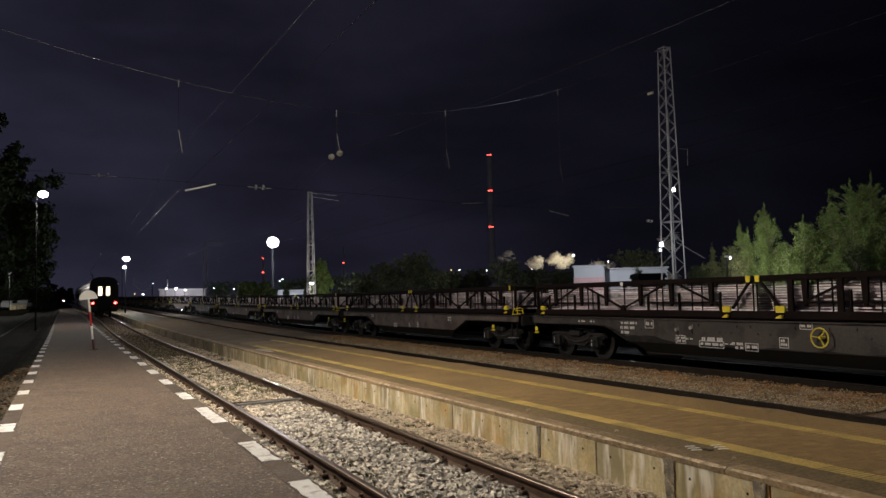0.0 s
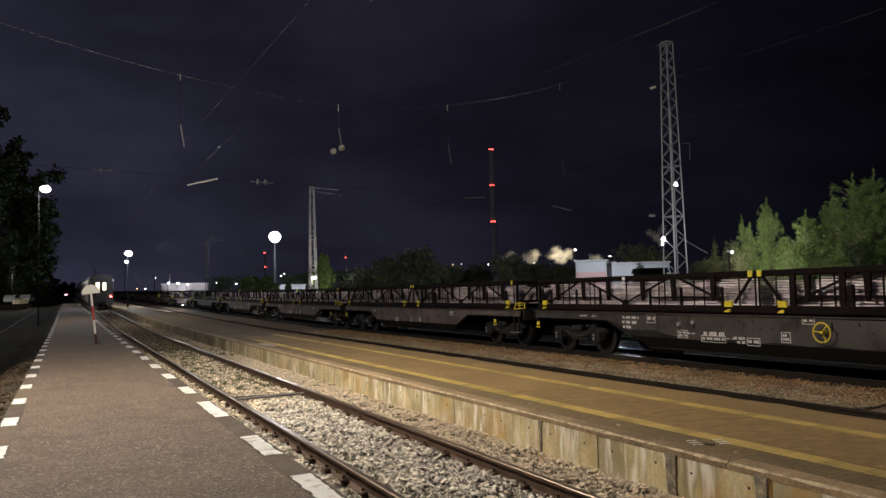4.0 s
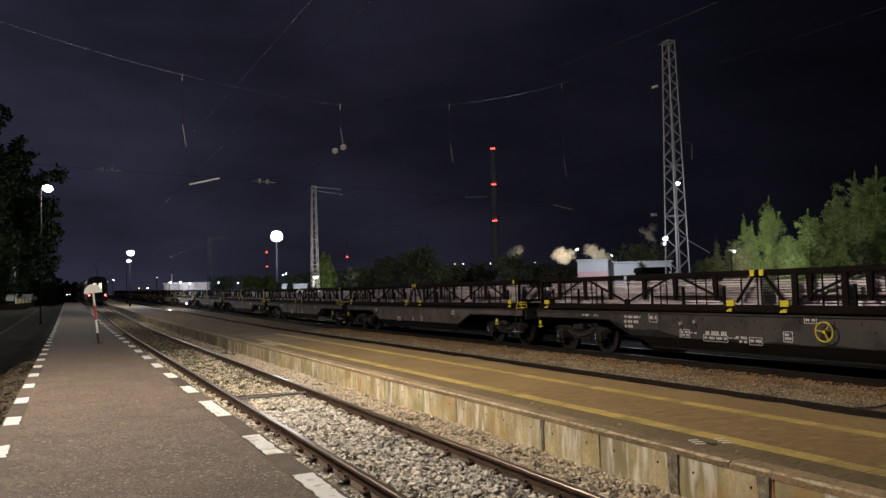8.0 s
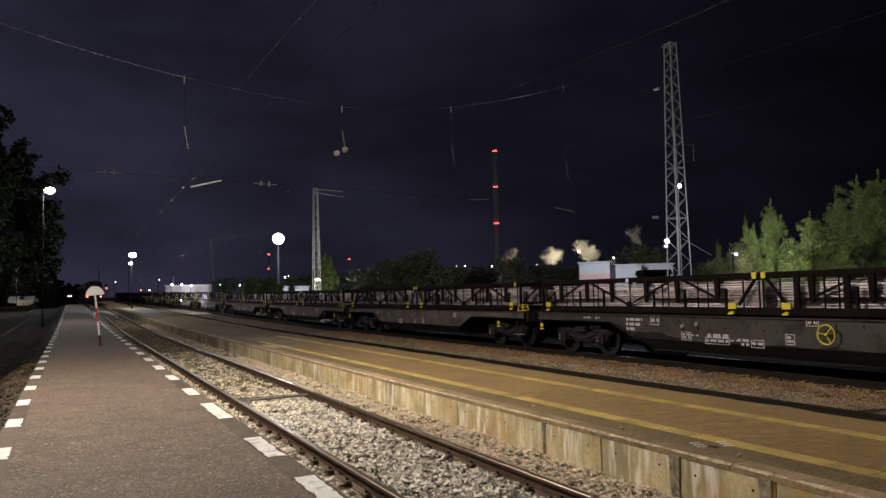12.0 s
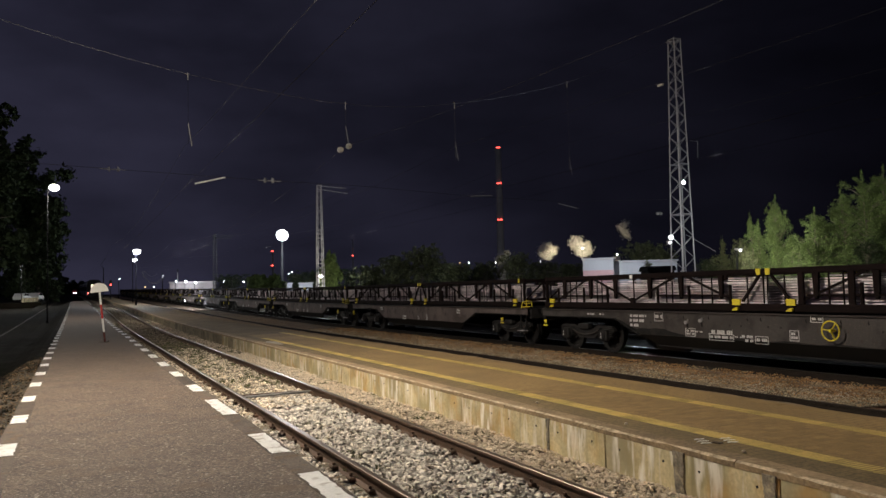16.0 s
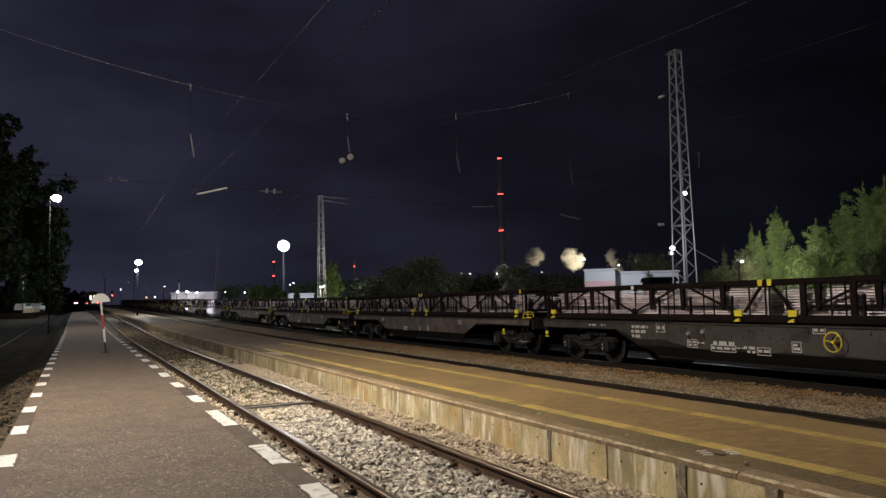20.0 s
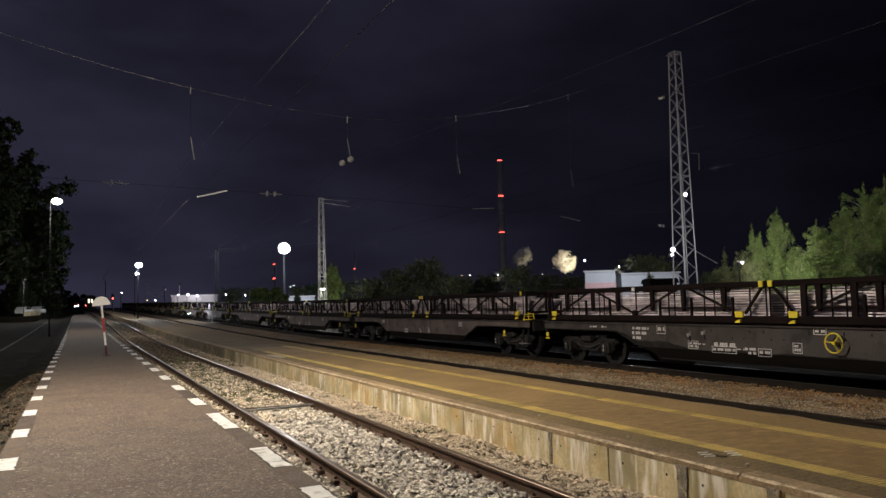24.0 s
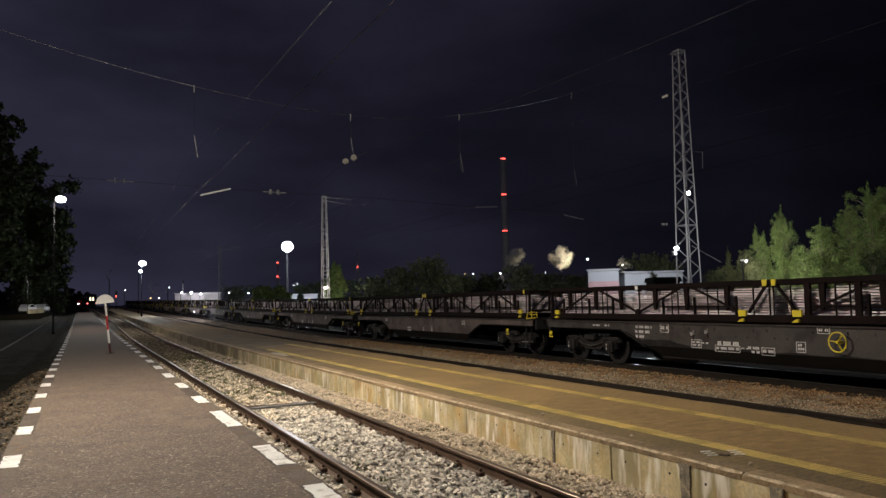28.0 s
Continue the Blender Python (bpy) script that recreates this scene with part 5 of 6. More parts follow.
mast = lattice((26.3, 28.0, -0.3), 14.05, 0.86, 0.40, "tall pale lattice mast carrying overhead wires and yard lamps", bays=30)
part("conduit", Shape().tube([(0.02, -0.16, 0.4), (0.02, -0.10, 8.0), (0.0, -0.06, 11.0)], 0.03, 8), GALV, mast)
fl = part("flood_lamp", Shape().box((-0.20, -0.42, 6.95), (0.30, 0.16, 0.22), 0.04).beam((-0.2, -0.26, 6.9), (-0.2, -0.42, 6.92), 0.05, 0.05), GALV, mast)
part("lens", Shape().ball((-0.24, -0.50, 6.95), 0.095, 12, 8), LAMPCOOL, fl, "glaring lamp lens", smooth=True)
for x, z, r in ((-0.56, 4.37, 0.105), (-0.64, 4.12, 0.05)):
    f2 = part("flood_lamp", Shape().box((x + 0.12, 0.30, z), (0.26, 0.2, 0.2), 0.04), GALV, mast)
    part("lens", Shape().ball((x + 0.06, 0.20, z), r, 12, 8), LAMPCOOL, f2, "glaring lamp lens", smooth=True)
part("bracket", Shape().tube([(0.45, 0, 9.1), (1.25, 0, 9.1)], 0.008, 6).tube([(1.25, 0, 9.1), (1.22, 0, 8.3)], 0.014, 6), DULLSTEEL, mast)
part("stay", Shape().tube([(0.36, 0.1, 4.5), (1.66, -0.45, 3.66)], 0.016, 6), GALV, mast)
part("top_arm", Shape().tube([(-0.55, 0, 13.82), (-0.2, 0, 13.82)], 0.03, 6), GALV, mast)
# the farthest mast's lack of light is put into near-black steel
for y, h in ((88.3, 14.6), (164.5, 13.6)):
    m = lattice((26.3, y, grade(y) - 0.3), h, 0.86, 0.44, "far lattice mast of the overhead line with a top arm", steel=GALV if y < 100 else POSTDARK)
    part("top_arm", Shape().tube([(-0.3, 0, h - 0.1), (3.6, 0.6, h - 0.2)], 0.05, 6).tube([(-0.3, 0, h - 0.5), (3.8, 0.6, h - 0.85)], 0.045, 6), GALV if y < 100 else POSTDARK, m)
lattice((-7.2, 28.0, -0.4), 13.2, 1.1, 0.5, "lattice mast on the station side carrying the span wires")


def wires():
    """Cross-span at y = 28 with droppers and insulators, and the wires along each track."""
    span = thing("cross_span", "sagging cross-span wire over the tracks with droppers and insulators", "overhead line")
    pts = [(-7.2, 12.6), (-2.25, 10.95), (3.6, 9.72), (9.45, 9.14), (14.2, 9.55), (19.9, 11.0), (26.2, 13.7)]
    smooth = []
    for i in range(len(pts) - 1):
        q = [Vector(pts[min(max(k, 0), len(pts) - 1)]) for k in (i - 1, i, i + 1, i + 2)]
        for k in range(8):
            u = k / 8
            smooth.append(0.5 * (2 * q[1] + (q[2] - q[0]) * u + (2 * q[0] - 5 * q[1] + 4 * q[2] - q[3]) * u * u + (3 * q[1] - q[0] - 3 * q[2] + q[3]) * u ** 3))
    # up to the second clamp the lamp's glint is put into a brighter colour
    part("head_wire", Shape().tube([(v.x, 28, v.y) for v in smooth if v.x < 3.65], 0.0095, 6), SPANWIRE, span, "station-side length of the head wire, its glint put into the colour")
    part("head_wire", Shape().tube([(v.x, 28, v.y) for v in smooth if v.x > 3.55] + [(26.2, 28, 13.7)], 0.008, 6), SPANDIM, span)
    low = [(-7.2, 6.5), (1.2, 6.2), (6.4, 6.02), (9.9, 5.95), (14.9, 5.7), (19.4, 5.6), (26.2, 5.9)]
    part("lower_wire", Shape().tube([(x, 28, z) for x, z in low], 0.007, 6), WIRE, span)
    for x, z in ((1.17, 6.2), (6.45, 6.02)):
        g = Shape().tube([(x - 0.42, 28, z), (x + 0.42, 28, z - 0.02)], 0.014, 8)
        for q in (-0.17, -0.13, 0.11, 0.15):
            g.tube([(x + q - 0.008, 28, z), (x + q + 0.008, 28, z)], 0.10, 10)
        part("insulator", g, GLASSGREY if x < 3 else DULLSTEEL, span)
    for x, z1, z0 in ((3.6, 9.72, 7.2), (9.45, 9.14, 7.5), (14.2, 9.55, 7.2), (19.9, 11.0, 6.85)):
        part("dropper", Shape().tube([(x, 28, z1), (x, 28, z0)], 0.006, 5), WIRE, span)
        part("clamp", Shape().tube([(x, 28, z1 + 0.06), (x, 28, z1 - 0.22)], 0.02, 6), DULLSTEEL, span)
        part("hanger", Shape().tube([(x, 28, z0 + 0.75), (x + 0.12, 28, z0 - 0.05)], 0.02 if x < 5 else 0.010, 6), DULLSTEEL if x < 12 else GLASSGREY, span)
    for dx, dz in ((-0.19, -0.10), (0.15, 0.06)):
        g = Shape()
        for k, r in enumerate((0.04, 0.095, 0.115, 0.08, 0.105, 0.05)):
            e = -0.11 + 0.04 * k
            g.tube([(9.4 + dx + e * 0.9, 28, 7.42 + dz + e * 0.42), (9.4 + dx + (e + 0.03) * 0.9, 28, 7.42 + dz + (e + 0.03) * 0.42)], r, 14)
        part("bell_insulator", g, PORCELAIN, span, "cream bell insulator")
    for q in (-0.10, 0.10):
        part("insulator", Shape().tube([(24.95 + q - 0.05, 28, 5.17), (24.95 + q + 0.05, 28, 5.19)], 0.07, 10), DULLSTEEL, span)
    for x, z, a in ((3.86, 5.80, 0.26), (14.9, 5.7, 0.05), (19.3, 5.5, -0.18)):
        part("registration_arm", Shape().tube([(x - 0.05, 28, z), (x + 1.0, 28, z + a * 1.05)], 0.030 if x < 5 else 0.015, 8), PALESTEEL if x < 5 else DULLSTEEL, span)


wires()


def line_wire(name, x, z, sag, radius, label, y0=-32.0, y1=300.0, bay=60.0, metal=WIRE):
    """One wire along a track, sagging between the cross-spans; contact and catenary wires share the droppers."""
    g = Shape()
    y = max(28.0 - bay, y0)
    pts = []
    while y < y1:
        for i in range(10):
            t = i / 10
            yy = y + bay * t
            pts.append((x + (0.2 if int((y + 100) // bay) % 2 else -0.2) * (1 - 2 * t) * 0.3, yy, z + grade(yy) - 4 * sag * t * (1 - t)))
        y += bay
    ob = new(name, g.tube(pts, radius, 8).mesh(name, metal, smooth=True))
    return tagged(ob, label, "overhead wire")


for x, z, sag in ((3.55, 7.15, 0.7), (9.55, 7.5, 1.2), (14.3, 7.75, 0.7), (19.6, 8.15, 0.9)):
    line_wire("catenary_wire", x, z, sag, 0.0045, "weathered catenary wire strung along the track")
for x, z in ((3.55, 5.68), (9.9, 5.9), (14.3, 5.57), (19.6, 6.2)):
    line_wire("contact_wire", x, z, 0.05, 0.0055, "contact wire strung below the catenary wire", 28.0 if x == 9.9 else -32.0, metal=CONTACT)
clip = thing("wire_insulator", "small pale insulator strung in the overhead wire", "insulator", at=(14.3, 15.8, 7.24))
for k in range(3):
    part("shed", Shape().tube([(0, -0.09 + 0.07 * k, 0.0), (0, -0.05 + 0.07 * k, 0.0)], 0.036, 10), PORCELAIN, clip)


# ---- yard, plant and distance ----
pole = thing("catenary_pole", "thin far catenary pole with a bent bracket", "pole", at=(6.2, 205, 1.1))
part("post", Shape().tube([(0, 0, 0), (0, 0, 8.0)], [0.16, 0.10], 8), POSTDARK, pole)
part("bracket", Shape().tube([(0, 0, 7.6), (-0.6, 0, 8.6), (0.5, 0, 10.4)], 0.06, 6), POSTDARK, pole)


slack = thing("slack_cables", "pale slack cables drooping beside the far wagons", "overhead cable")
for x0, z0, x1, z1, dip in ((11.0, 6.3, 14.5, 5.3, 1.5), (11.1, 5.6, 14.5, 4.7, 1.0), (11.4, 6.5, 13.6, 5.9, 0.7)):
    part("cable", Shape().tube([(x0 + (x1 - x0) * k / 10, 150.0, z0 + (z1 - z0) * k / 10 - 4 * dip * (k / 10) * (1 - k / 10)) for k in range(11)], 0.03, 6), DULLSTEEL, slack)
part("post", Shape().tube([(14.55, 150.0, 0.5), (14.55, 150.0, 6.0)], 0.07, 8), POSTDARK, slack)


pale = thing("signal_mast", "thin pale mast beside the far white building", "mast", at=(21.6, 188.4, 0.9))
part("post", Shape().tube([(0, 0, 0), (0, 0, 7.0)], [0.10, 0.07], 8), GALV, pale)
part("head", Shape().box((0, -0.1, 6.7), (0.3, 0.16, 0.7), 0.04), POSTDARK, pale)


def flood_mast(at, height, r, label):
    p = thing("floodlight_mast", label, "floodlight", at=at)
    part("pole", Shape().tube([(0, 0, 0), (0, 0, height)], [0.34, 0.18], 12), TAR, p)
    part("platform", Shape().tube([(0, 0, height - 0.5), (0, 0, height - 0.35)], 0.7, 16), TAR, p)
    for i in range(10):
        a = 2 * math.pi * i / 10
        hd = part("flood_lamp", Shape().box((0.7 * r * math.cos(a), 0.25, height + 0.5 * r * math.sin(a)), (0.5, 0.5, 0.5), 0.1), GALV, p)
        part("lens", Shape().ball((0.5 * r * math.cos(a), -0.3 * r, height + 0.42 * r * math.sin(a)), r * 0.62, 28, 18), LAMPCOOL, hd, "glaring floodlight lens", smooth=True)
    return p


flood_mast((41.4, 168.2, 0.8), 13.8, 1.15, "tall yard mast with a crown of glaring floodlights")


def chimney(at, height, r0, r1, lights, label, size):
    c = thing("chimney", label, "chimney", "plant chimneys", at)
    part("shaft", Shape().tube([(0, 0, 0), (0, 0, height * 0.5), (0, 0, height)], [r0, (r0 + r1) / 2, r1], 24), CHIMNEY, c)
    part("rim", Shape().tube([(0, 0, height - 1.2), (0, 0, height)], r1 + 0.35, 24), CHIMNEY, c)
    for z in lights:
        r = r0 + (r1 - r0) * z / height + 0.6
        part("gallery", Shape().tube([(0, 0, z - 0.6), (0, 0, z - 0.2)], r + 0.7, 24), CHIMNEY, c)
        for a in (-2.55, -2.08, -1.6):
            part("warning_lamp", Shape().ball((r * math.cos(a), r * math.sin(a), z + 0.5), size, 8, 6), REDGLOW, c, "red warning lamp")
    return c


chimney((309, 533, 0), 115.3, 3.3, 2.3, (114.4, 85.2, 55.7), "tall grey plant chimney with rings of red warning lamps", 0.48)
chimney((118, 505, 0), 30.5, 0.7, 0.5, (29.0, 19.6), "short far chimney with red warning lamps", 0.3)
chimney((186, 540, 0), 40, 0.6, 0.4, (27.5,), "far slim chimney with a ring of red warning lamps", 0.28)


def hall(at, rz, sx, sy, h, material, label):
    b = thing("plant_hall", label, "building", "plant halls", at, rz)
    part("wall", Shape().box((0, 0, h / 2), (sx, sy, h), 0.03), material, b)
    n = int(sx / 1.1)
    rib = Shape().box((0, 0, 0), (0.07, 0.05, h - 0.3), 0.01).mesh("rib", material)
    for i in range(n):
        part("rib", rib, None, b, at=(-sx / 2 + (i + 0.5) * sx / n, -sy / 2 - 0.02, h / 2))
    part("roof", Shape().box((0, 0, h + 0.12), (sx + 0.5, sy + 0.5, 0.26), 0.05), material, b)
    part("lower_cladding", Shape().box((0, -sy / 2 - 0.05, h * 0.35), (sx + 0.02, 0.06, h * 0.70), 0.01), ROSE, b, "faded rose lower cladding") if h > 6 else None
    part("gutter", Shape().tube([(-sx / 2, -sy / 2 - 0.3, h), (sx / 2, -sy / 2 - 0.3, h)], 0.09, 8), GALV, b)
    return b


hall((84.2, 110.5, 0), -40, 5.2, 8.0, 6.3, WALLWHITE, "low pale plant hall with rose lower cladding")
hall((91.4, 107.4, 0), -27, 10.0, 8.0, 5.75, WALLWHITE, "long low plant hall clad in white sheets")
hall((26.4, 198, 1.0), -12, 10.5, 6, 3.9, WALLPINK, "far low white building by the yard lamps")
hall((45.0, 183.0, 0.9), -14, 4.6, 4, 3.05, WALLWHITE, "far flat white-roofed shed")
hall((50.2, 181.0, 0.9), -14, 3.2, 4, 3.0, WALLWHITE, "far flat white-roofed shed")
hut = thing("yard_hut", "small dark hut with a felt roof behind the wagons", "hut", at=(32.9, 37.3, -0.3), rz=-25)
part("wall", Shape().box((0, 0, 1.5), (1.6, 1.8, 3.0), 0.03), TAR, hut)
part("roof", Shape().prism([(-0.92, 2.95), (0.92, 2.95), (0.80, 3.24), (-0.80, 3.24)], 1, -1.0, 1.0), TAR, hut)


# small lamps of the yard and plant
def small_lamp(at, height, r, glowing, label):
    p = thing("yard_lamp", label, "lamp post", "small yard lamps", at)
    part("post", Shape().tube([(0, 0, 0), (0, 0, height)], [0.09, 0.06], 8), POSTDARK, p)
    hd = part("lamp_head", Shape().box((0.2, 0, height + 0.08), (0.6, 0.3, 0.14), 0.04), GALV, p)
    part("lens", Shape().ball((0.2, -0.15, height - 0.02), r, 10, 6), glowing, hd, "glowing lens", smooth=True)


small_lamp((29.6, 174.4, 0.71), 4.00, 0.09, LAMPCOOL, "small white lamp on a post in the dark yard")
small_lamp((35.5, 182.7, 0.79), 3.84, 0.15, LAMPCOOL, "small white lamp on a post in the dark yard")
small_lamp((47.6, 187.9, 0.84), 5.64, 0.10, LAMPCOOL, "small white lamp on a post in the dark yard")
small_lamp((50.9, 197.4, 0.92), 6.22, 0.10, LAMPCOOL, "small white lamp on a post in the dark yard")
small_lamp((24.7, 83.5, -0.12), 3.67, 0.06, LAMPCOOL, "small white lamp on a post in the dark yard")
small_lamp((70.3, 210.3, 1.04), 5.92, 0.10, LAMPCOOL, "small white lamp on a post in the dark yard")
small_lamp((97.3, 208.4, 1.03), 5.85, 0.12, LAMPCOOL, "small white lamp on a post in the dark yard")
small_lamp((99.0, 174.2, 0.71), 7.64, 0.19, LAMPCOOL, "small white lamp on a post in the dark yard")
small_lamp((149.6, 294.0, 1.81), 11.13, 0.17, AMBERGLOW, "small amber lamp on a post in the dark yard")
small_lamp((152.9, 292.4, 1.80), 11.05, 0.17, LAMPGLOW, "small warm white lamp on a post in the dark yard")
small_lamp((156.2, 290.9, 1.78), 10.74, 0.15, AMBERGLOW, "small amber lamp on a post in the dark yard")
small_lamp((239.3, 328.1, 2.05), 19.36, 0.47, LAMPCOOL, "small white lamp on a post in the dark yard")
small_lamp((181.1, 278.9, 1.67), 10.91, 0.20, LAMPGLOW, "small warm white lamp on a post in the dark yard")
small_lamp((242.8, 304.5, 1.91), 15.02, 0.45, LAMPGLOW, "small warm white lamp on a post in the dark yard")
small_lamp((42.05, 39.45, -0.38), 4.45, 0.07, LAMPCOOL, "small white lamp on a post in the dark yard")
small_lamp((9.7, 206.2, 1.01), 5.23, 0.10, LAMPCOOL, "small white lamp on a post in the dark yard")
small_lamp((18.7, 246.4, 1.38), 3.21, 0.15, AMBERGLOW, "small amber lamp on a post in the dark yard")
small_lamp((21.0, 245.3, 1.37), 3.16, 0.17, LAMPGLOW, "small warm white lamp on a post in the dark yard")
small_lamp((21.5, 222.7, 1.16), 6.02, 0.10, LAMPCOOL, "small white lamp on a post in the dark yard")
small_lamp((21.8, 194.9, 0.90), 4.34, 0.17, LAMPCOOL, "small white lamp on a post in the dark yard")
small_lamp((23.9, 193.8, 0.89), 4.29, 0.23, LAMPCOOL, "small white lamp on a post in the dark yard")
small_lamp((26.0, 192.9, 0.88), 3.97, 0.17, LAMPCOOL, "small white lamp on a post in the dark yard")



# ---- trees ----
def tree(at, height, spread, seed, material, label, leaves=2600, leaf=0.30, lean=0.0, trunk=0.16, low=0.12, group="trees behind the yard", slim=False):
    """Tapered trunk with limbs that each carry leafy sprays; the sprays leave gaps and an uneven outline."""
    r = np.random.default_rng(seed)
    t = thing("tree", label, "tree", group, at)
    zs = np.linspace(0, height * 0.9, 8)
    sway = 0.02 * height
    pts = [(lean * (z / height) + sway * math.sin(2.2 * z / height + seed), sway * math.cos(2.9 * z / height + seed), z) for z in zs]
    part("trunk", Shape().tube(pts, [trunk * (1 - 0.115 * i) for i in range(8)], 8), BARK, t)
    limbs, sprays = Shape(), []
    count = 80 if slim else 84
    bulge = [r.uniform(0.6, 1.15) for _ in range(24)]
    for i in range(count):
        f = low + (0.96 - low) * (i + r.uniform(0, 1)) / count
        a = r.uniform(0, 6.283)
        if slim:
            wide = 0.10 + 1.15 * (1.0 - f) ** 0.68 * min(1.0, 0.45 + 1.8 * f)
        else:
            wide = 0.28 + 0.75 * math.sin(math.pi * min(1.0, 0.10 + 0.86 * f)) ** 0.8
        reach = spread * wide * bulge[(int(a * 6 / 6.2832) % 6) * 4 + min(3, int(4 * f))] * r.uniform(0.62, 1.08)
        k = f * 0.9 * 7 / 0.9
        k0 = min(6, int(k))
        p0 = Vector(pts[k0]).lerp(Vector(pts[k0 + 1]), min(1.0, k - k0))
        p0.z = height * f * 0.88
        rise = r.uniform(0.6, 1.5) if slim else r.uniform(0.2, 1.0)
        p1 = p0 + Vector((math.cos(a) * reach, math.sin(a) * reach, reach * rise))
        p1.z = min(p1.z, height * 0.97)
        limbs.tube([p0, p0.lerp(p1, 0.5) + Vector((0, 0, 0.08 * reach)), p1], [trunk * 0.30, trunk * 0.2, trunk * 0.07], 5, cap=False)
        for q in range(4):
            u = (0.35, 0.6, 0.85, 1.0)[q]
            c = p0.lerp(p1, u) + Vector(r.normal(0, 0.06 + 0.13 * reach, 3)) * (1.0 if q < 3 else 0.5)
            sprays.append((*c, (0.10 + 0.21 * reach * (1.15 - 0.45 * u)) * r.uniform(0.6, 1.3)))
    for k in range(14):
        sprays.append((pts[-1][0] + r.normal(0, 0.10 - 0.006 * k), pts[-1][1] + r.normal(0, 0.10 - 0.006 * k), height * (0.80 + 0.013 * k), 0.20 - 0.011 * k))
    part("branchwork", limbs, BARK, t)
    sp = np.array(sprays)
    weight = sp[:, 3] ** 1.7
    pick = r.choice(len(sp), leaves, p=weight / weight.sum())
    out = r.normal(0, 1, (leaves, 3))
    out /= np.linalg.norm(out, axis=1)[:, None]
    rad = sp[pick, 3] * np.minimum(2.0, np.abs(r.normal(0.62, 0.42, leaves)))
    c = sp[pick, :3] + out * rad[:, None] * (1.0, 1.0, 0.9 if not slim else 1.6)
    c[:, 2] = np.clip(c[:, 2], 0.15, height * 1.02)
    face = out * 0.9 + r.normal(0, 0.55, (leaves, 3)) + (0, 0, 0.35)
    face /= np.linalg.norm(face, axis=1)[:, None]
    u = np.cross(face, r.normal(0, 1, (leaves, 3)))
    u /= np.linalg.norm(u, axis=1)[:, None]
    w = np.cross(face, u)
    size = (leaf * r.uniform(0.55, 1.2, leaves))[:, None]
    vs = np.stack([c - u * size * 0.5, c + w * size * 0.32 + face * size * 0.08, c + u * size * 0.5, c - w * size * 0.32 + face * size * 0.08], 1).reshape(-1, 3)
    n = np.arange(leaves)[:, None] * 4
    fs = np.concatenate([n + (0, 1, 2), n + (0, 2, 3)])
    me = bpy.data.meshes.new("crown")
    me.from_pydata(vs.tolist(), [], fs.tolist())
    me.materials.append(material)
    part("crown", me, None, t)
    return t


tree((50.4, 45.6, -0.35), 8.2, 0.95, 40, LEAF, "slender young birch with fresh green leaves", 10000, 0.10, trunk=0.09, slim=True)
tree((49.4, 43.8, -0.35), 7.4, 0.85, 41, LEAF, "young birch with thin upright branches", 14000, 0.10, trunk=0.09, slim=True)
tree((50.2, 42.6, -0.35), 9.3, 1.40, 42, LEAF, "young birch lit bright green by the yard lamp", 30000, 0.10, trunk=0.12, slim=True, lean=-0.25)
tree((53.1, 44.0, -0.35), 6.2, 1.25, 43, LEAF, "bushy young tree between the birches", 15000, 0.10, trunk=0.10)
tree((50.1, 39.6, -0.35), 7.9, 1.30, 44, LEAF, "bushy young tree with fresh green leaves", 26000, 0.10, trunk=0.11)
tree((51.7, 39.9, -0.35), 7.2, 1.45, 45, LEAF, "low broad tree with fresh green leaves", 22000, 0.10, trunk=0.10)
tree((53.0, 39.2, -0.35), 9.4, 1.45, 46, LEAF, "leafy tree lit from the yard", 32000, 0.10, trunk=0.13)
tree((54.1, 37.9, -0.35), 10.8, 1.85, 47, LEAF, "tall broad leafy tree at the edge of the yard", 48000, 0.10, trunk=0.15)
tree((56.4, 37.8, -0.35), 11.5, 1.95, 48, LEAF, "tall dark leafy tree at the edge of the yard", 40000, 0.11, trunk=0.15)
tree((57.4, 35.6, -0.35), 11.4, 1.90, 49, LEAFSHADE, "broad dark leafy tree beyond the yard", 20000, 0.12, trunk=0.15)
tree((44.6, 45.0, -0.35), 4.2, 1.10, 50, LEAFSHADE, "low dark shrub behind the mast", 8000, 0.10, trunk=0.06)
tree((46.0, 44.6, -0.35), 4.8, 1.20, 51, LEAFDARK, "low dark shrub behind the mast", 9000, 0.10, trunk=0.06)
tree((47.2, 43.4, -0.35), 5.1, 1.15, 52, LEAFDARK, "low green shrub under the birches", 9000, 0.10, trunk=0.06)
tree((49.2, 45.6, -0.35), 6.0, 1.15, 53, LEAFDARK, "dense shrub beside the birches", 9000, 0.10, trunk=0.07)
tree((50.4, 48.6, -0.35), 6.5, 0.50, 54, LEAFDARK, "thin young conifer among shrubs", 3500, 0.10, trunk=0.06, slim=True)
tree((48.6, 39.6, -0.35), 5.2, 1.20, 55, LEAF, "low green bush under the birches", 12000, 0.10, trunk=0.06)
tree((51.4, 36.2, -0.35), 5.4, 1.35, 56, LEAFSHADE, "low dark bush under the tall trees", 10000, 0.10, trunk=0.07)
tree((60.5, 70.5, -0.2), 5.3, 0.9, 57, LEAFDARK, "small shrub in front of the white hall", 4000, 0.12, trunk=0.07)
tree((29.4, 94.4, 0.08), 7.2, 1.37, 52, LEAF, "slim green tree beside the far mast", 9460, 0.50, trunk=0.09, slim=True)
tree((26.2, 120.6, 0.32), 4.3, 1.9, 54, LEAF, "low tree near the yard floodlights", 6701, 0.50, trunk=0.07, slim=False)
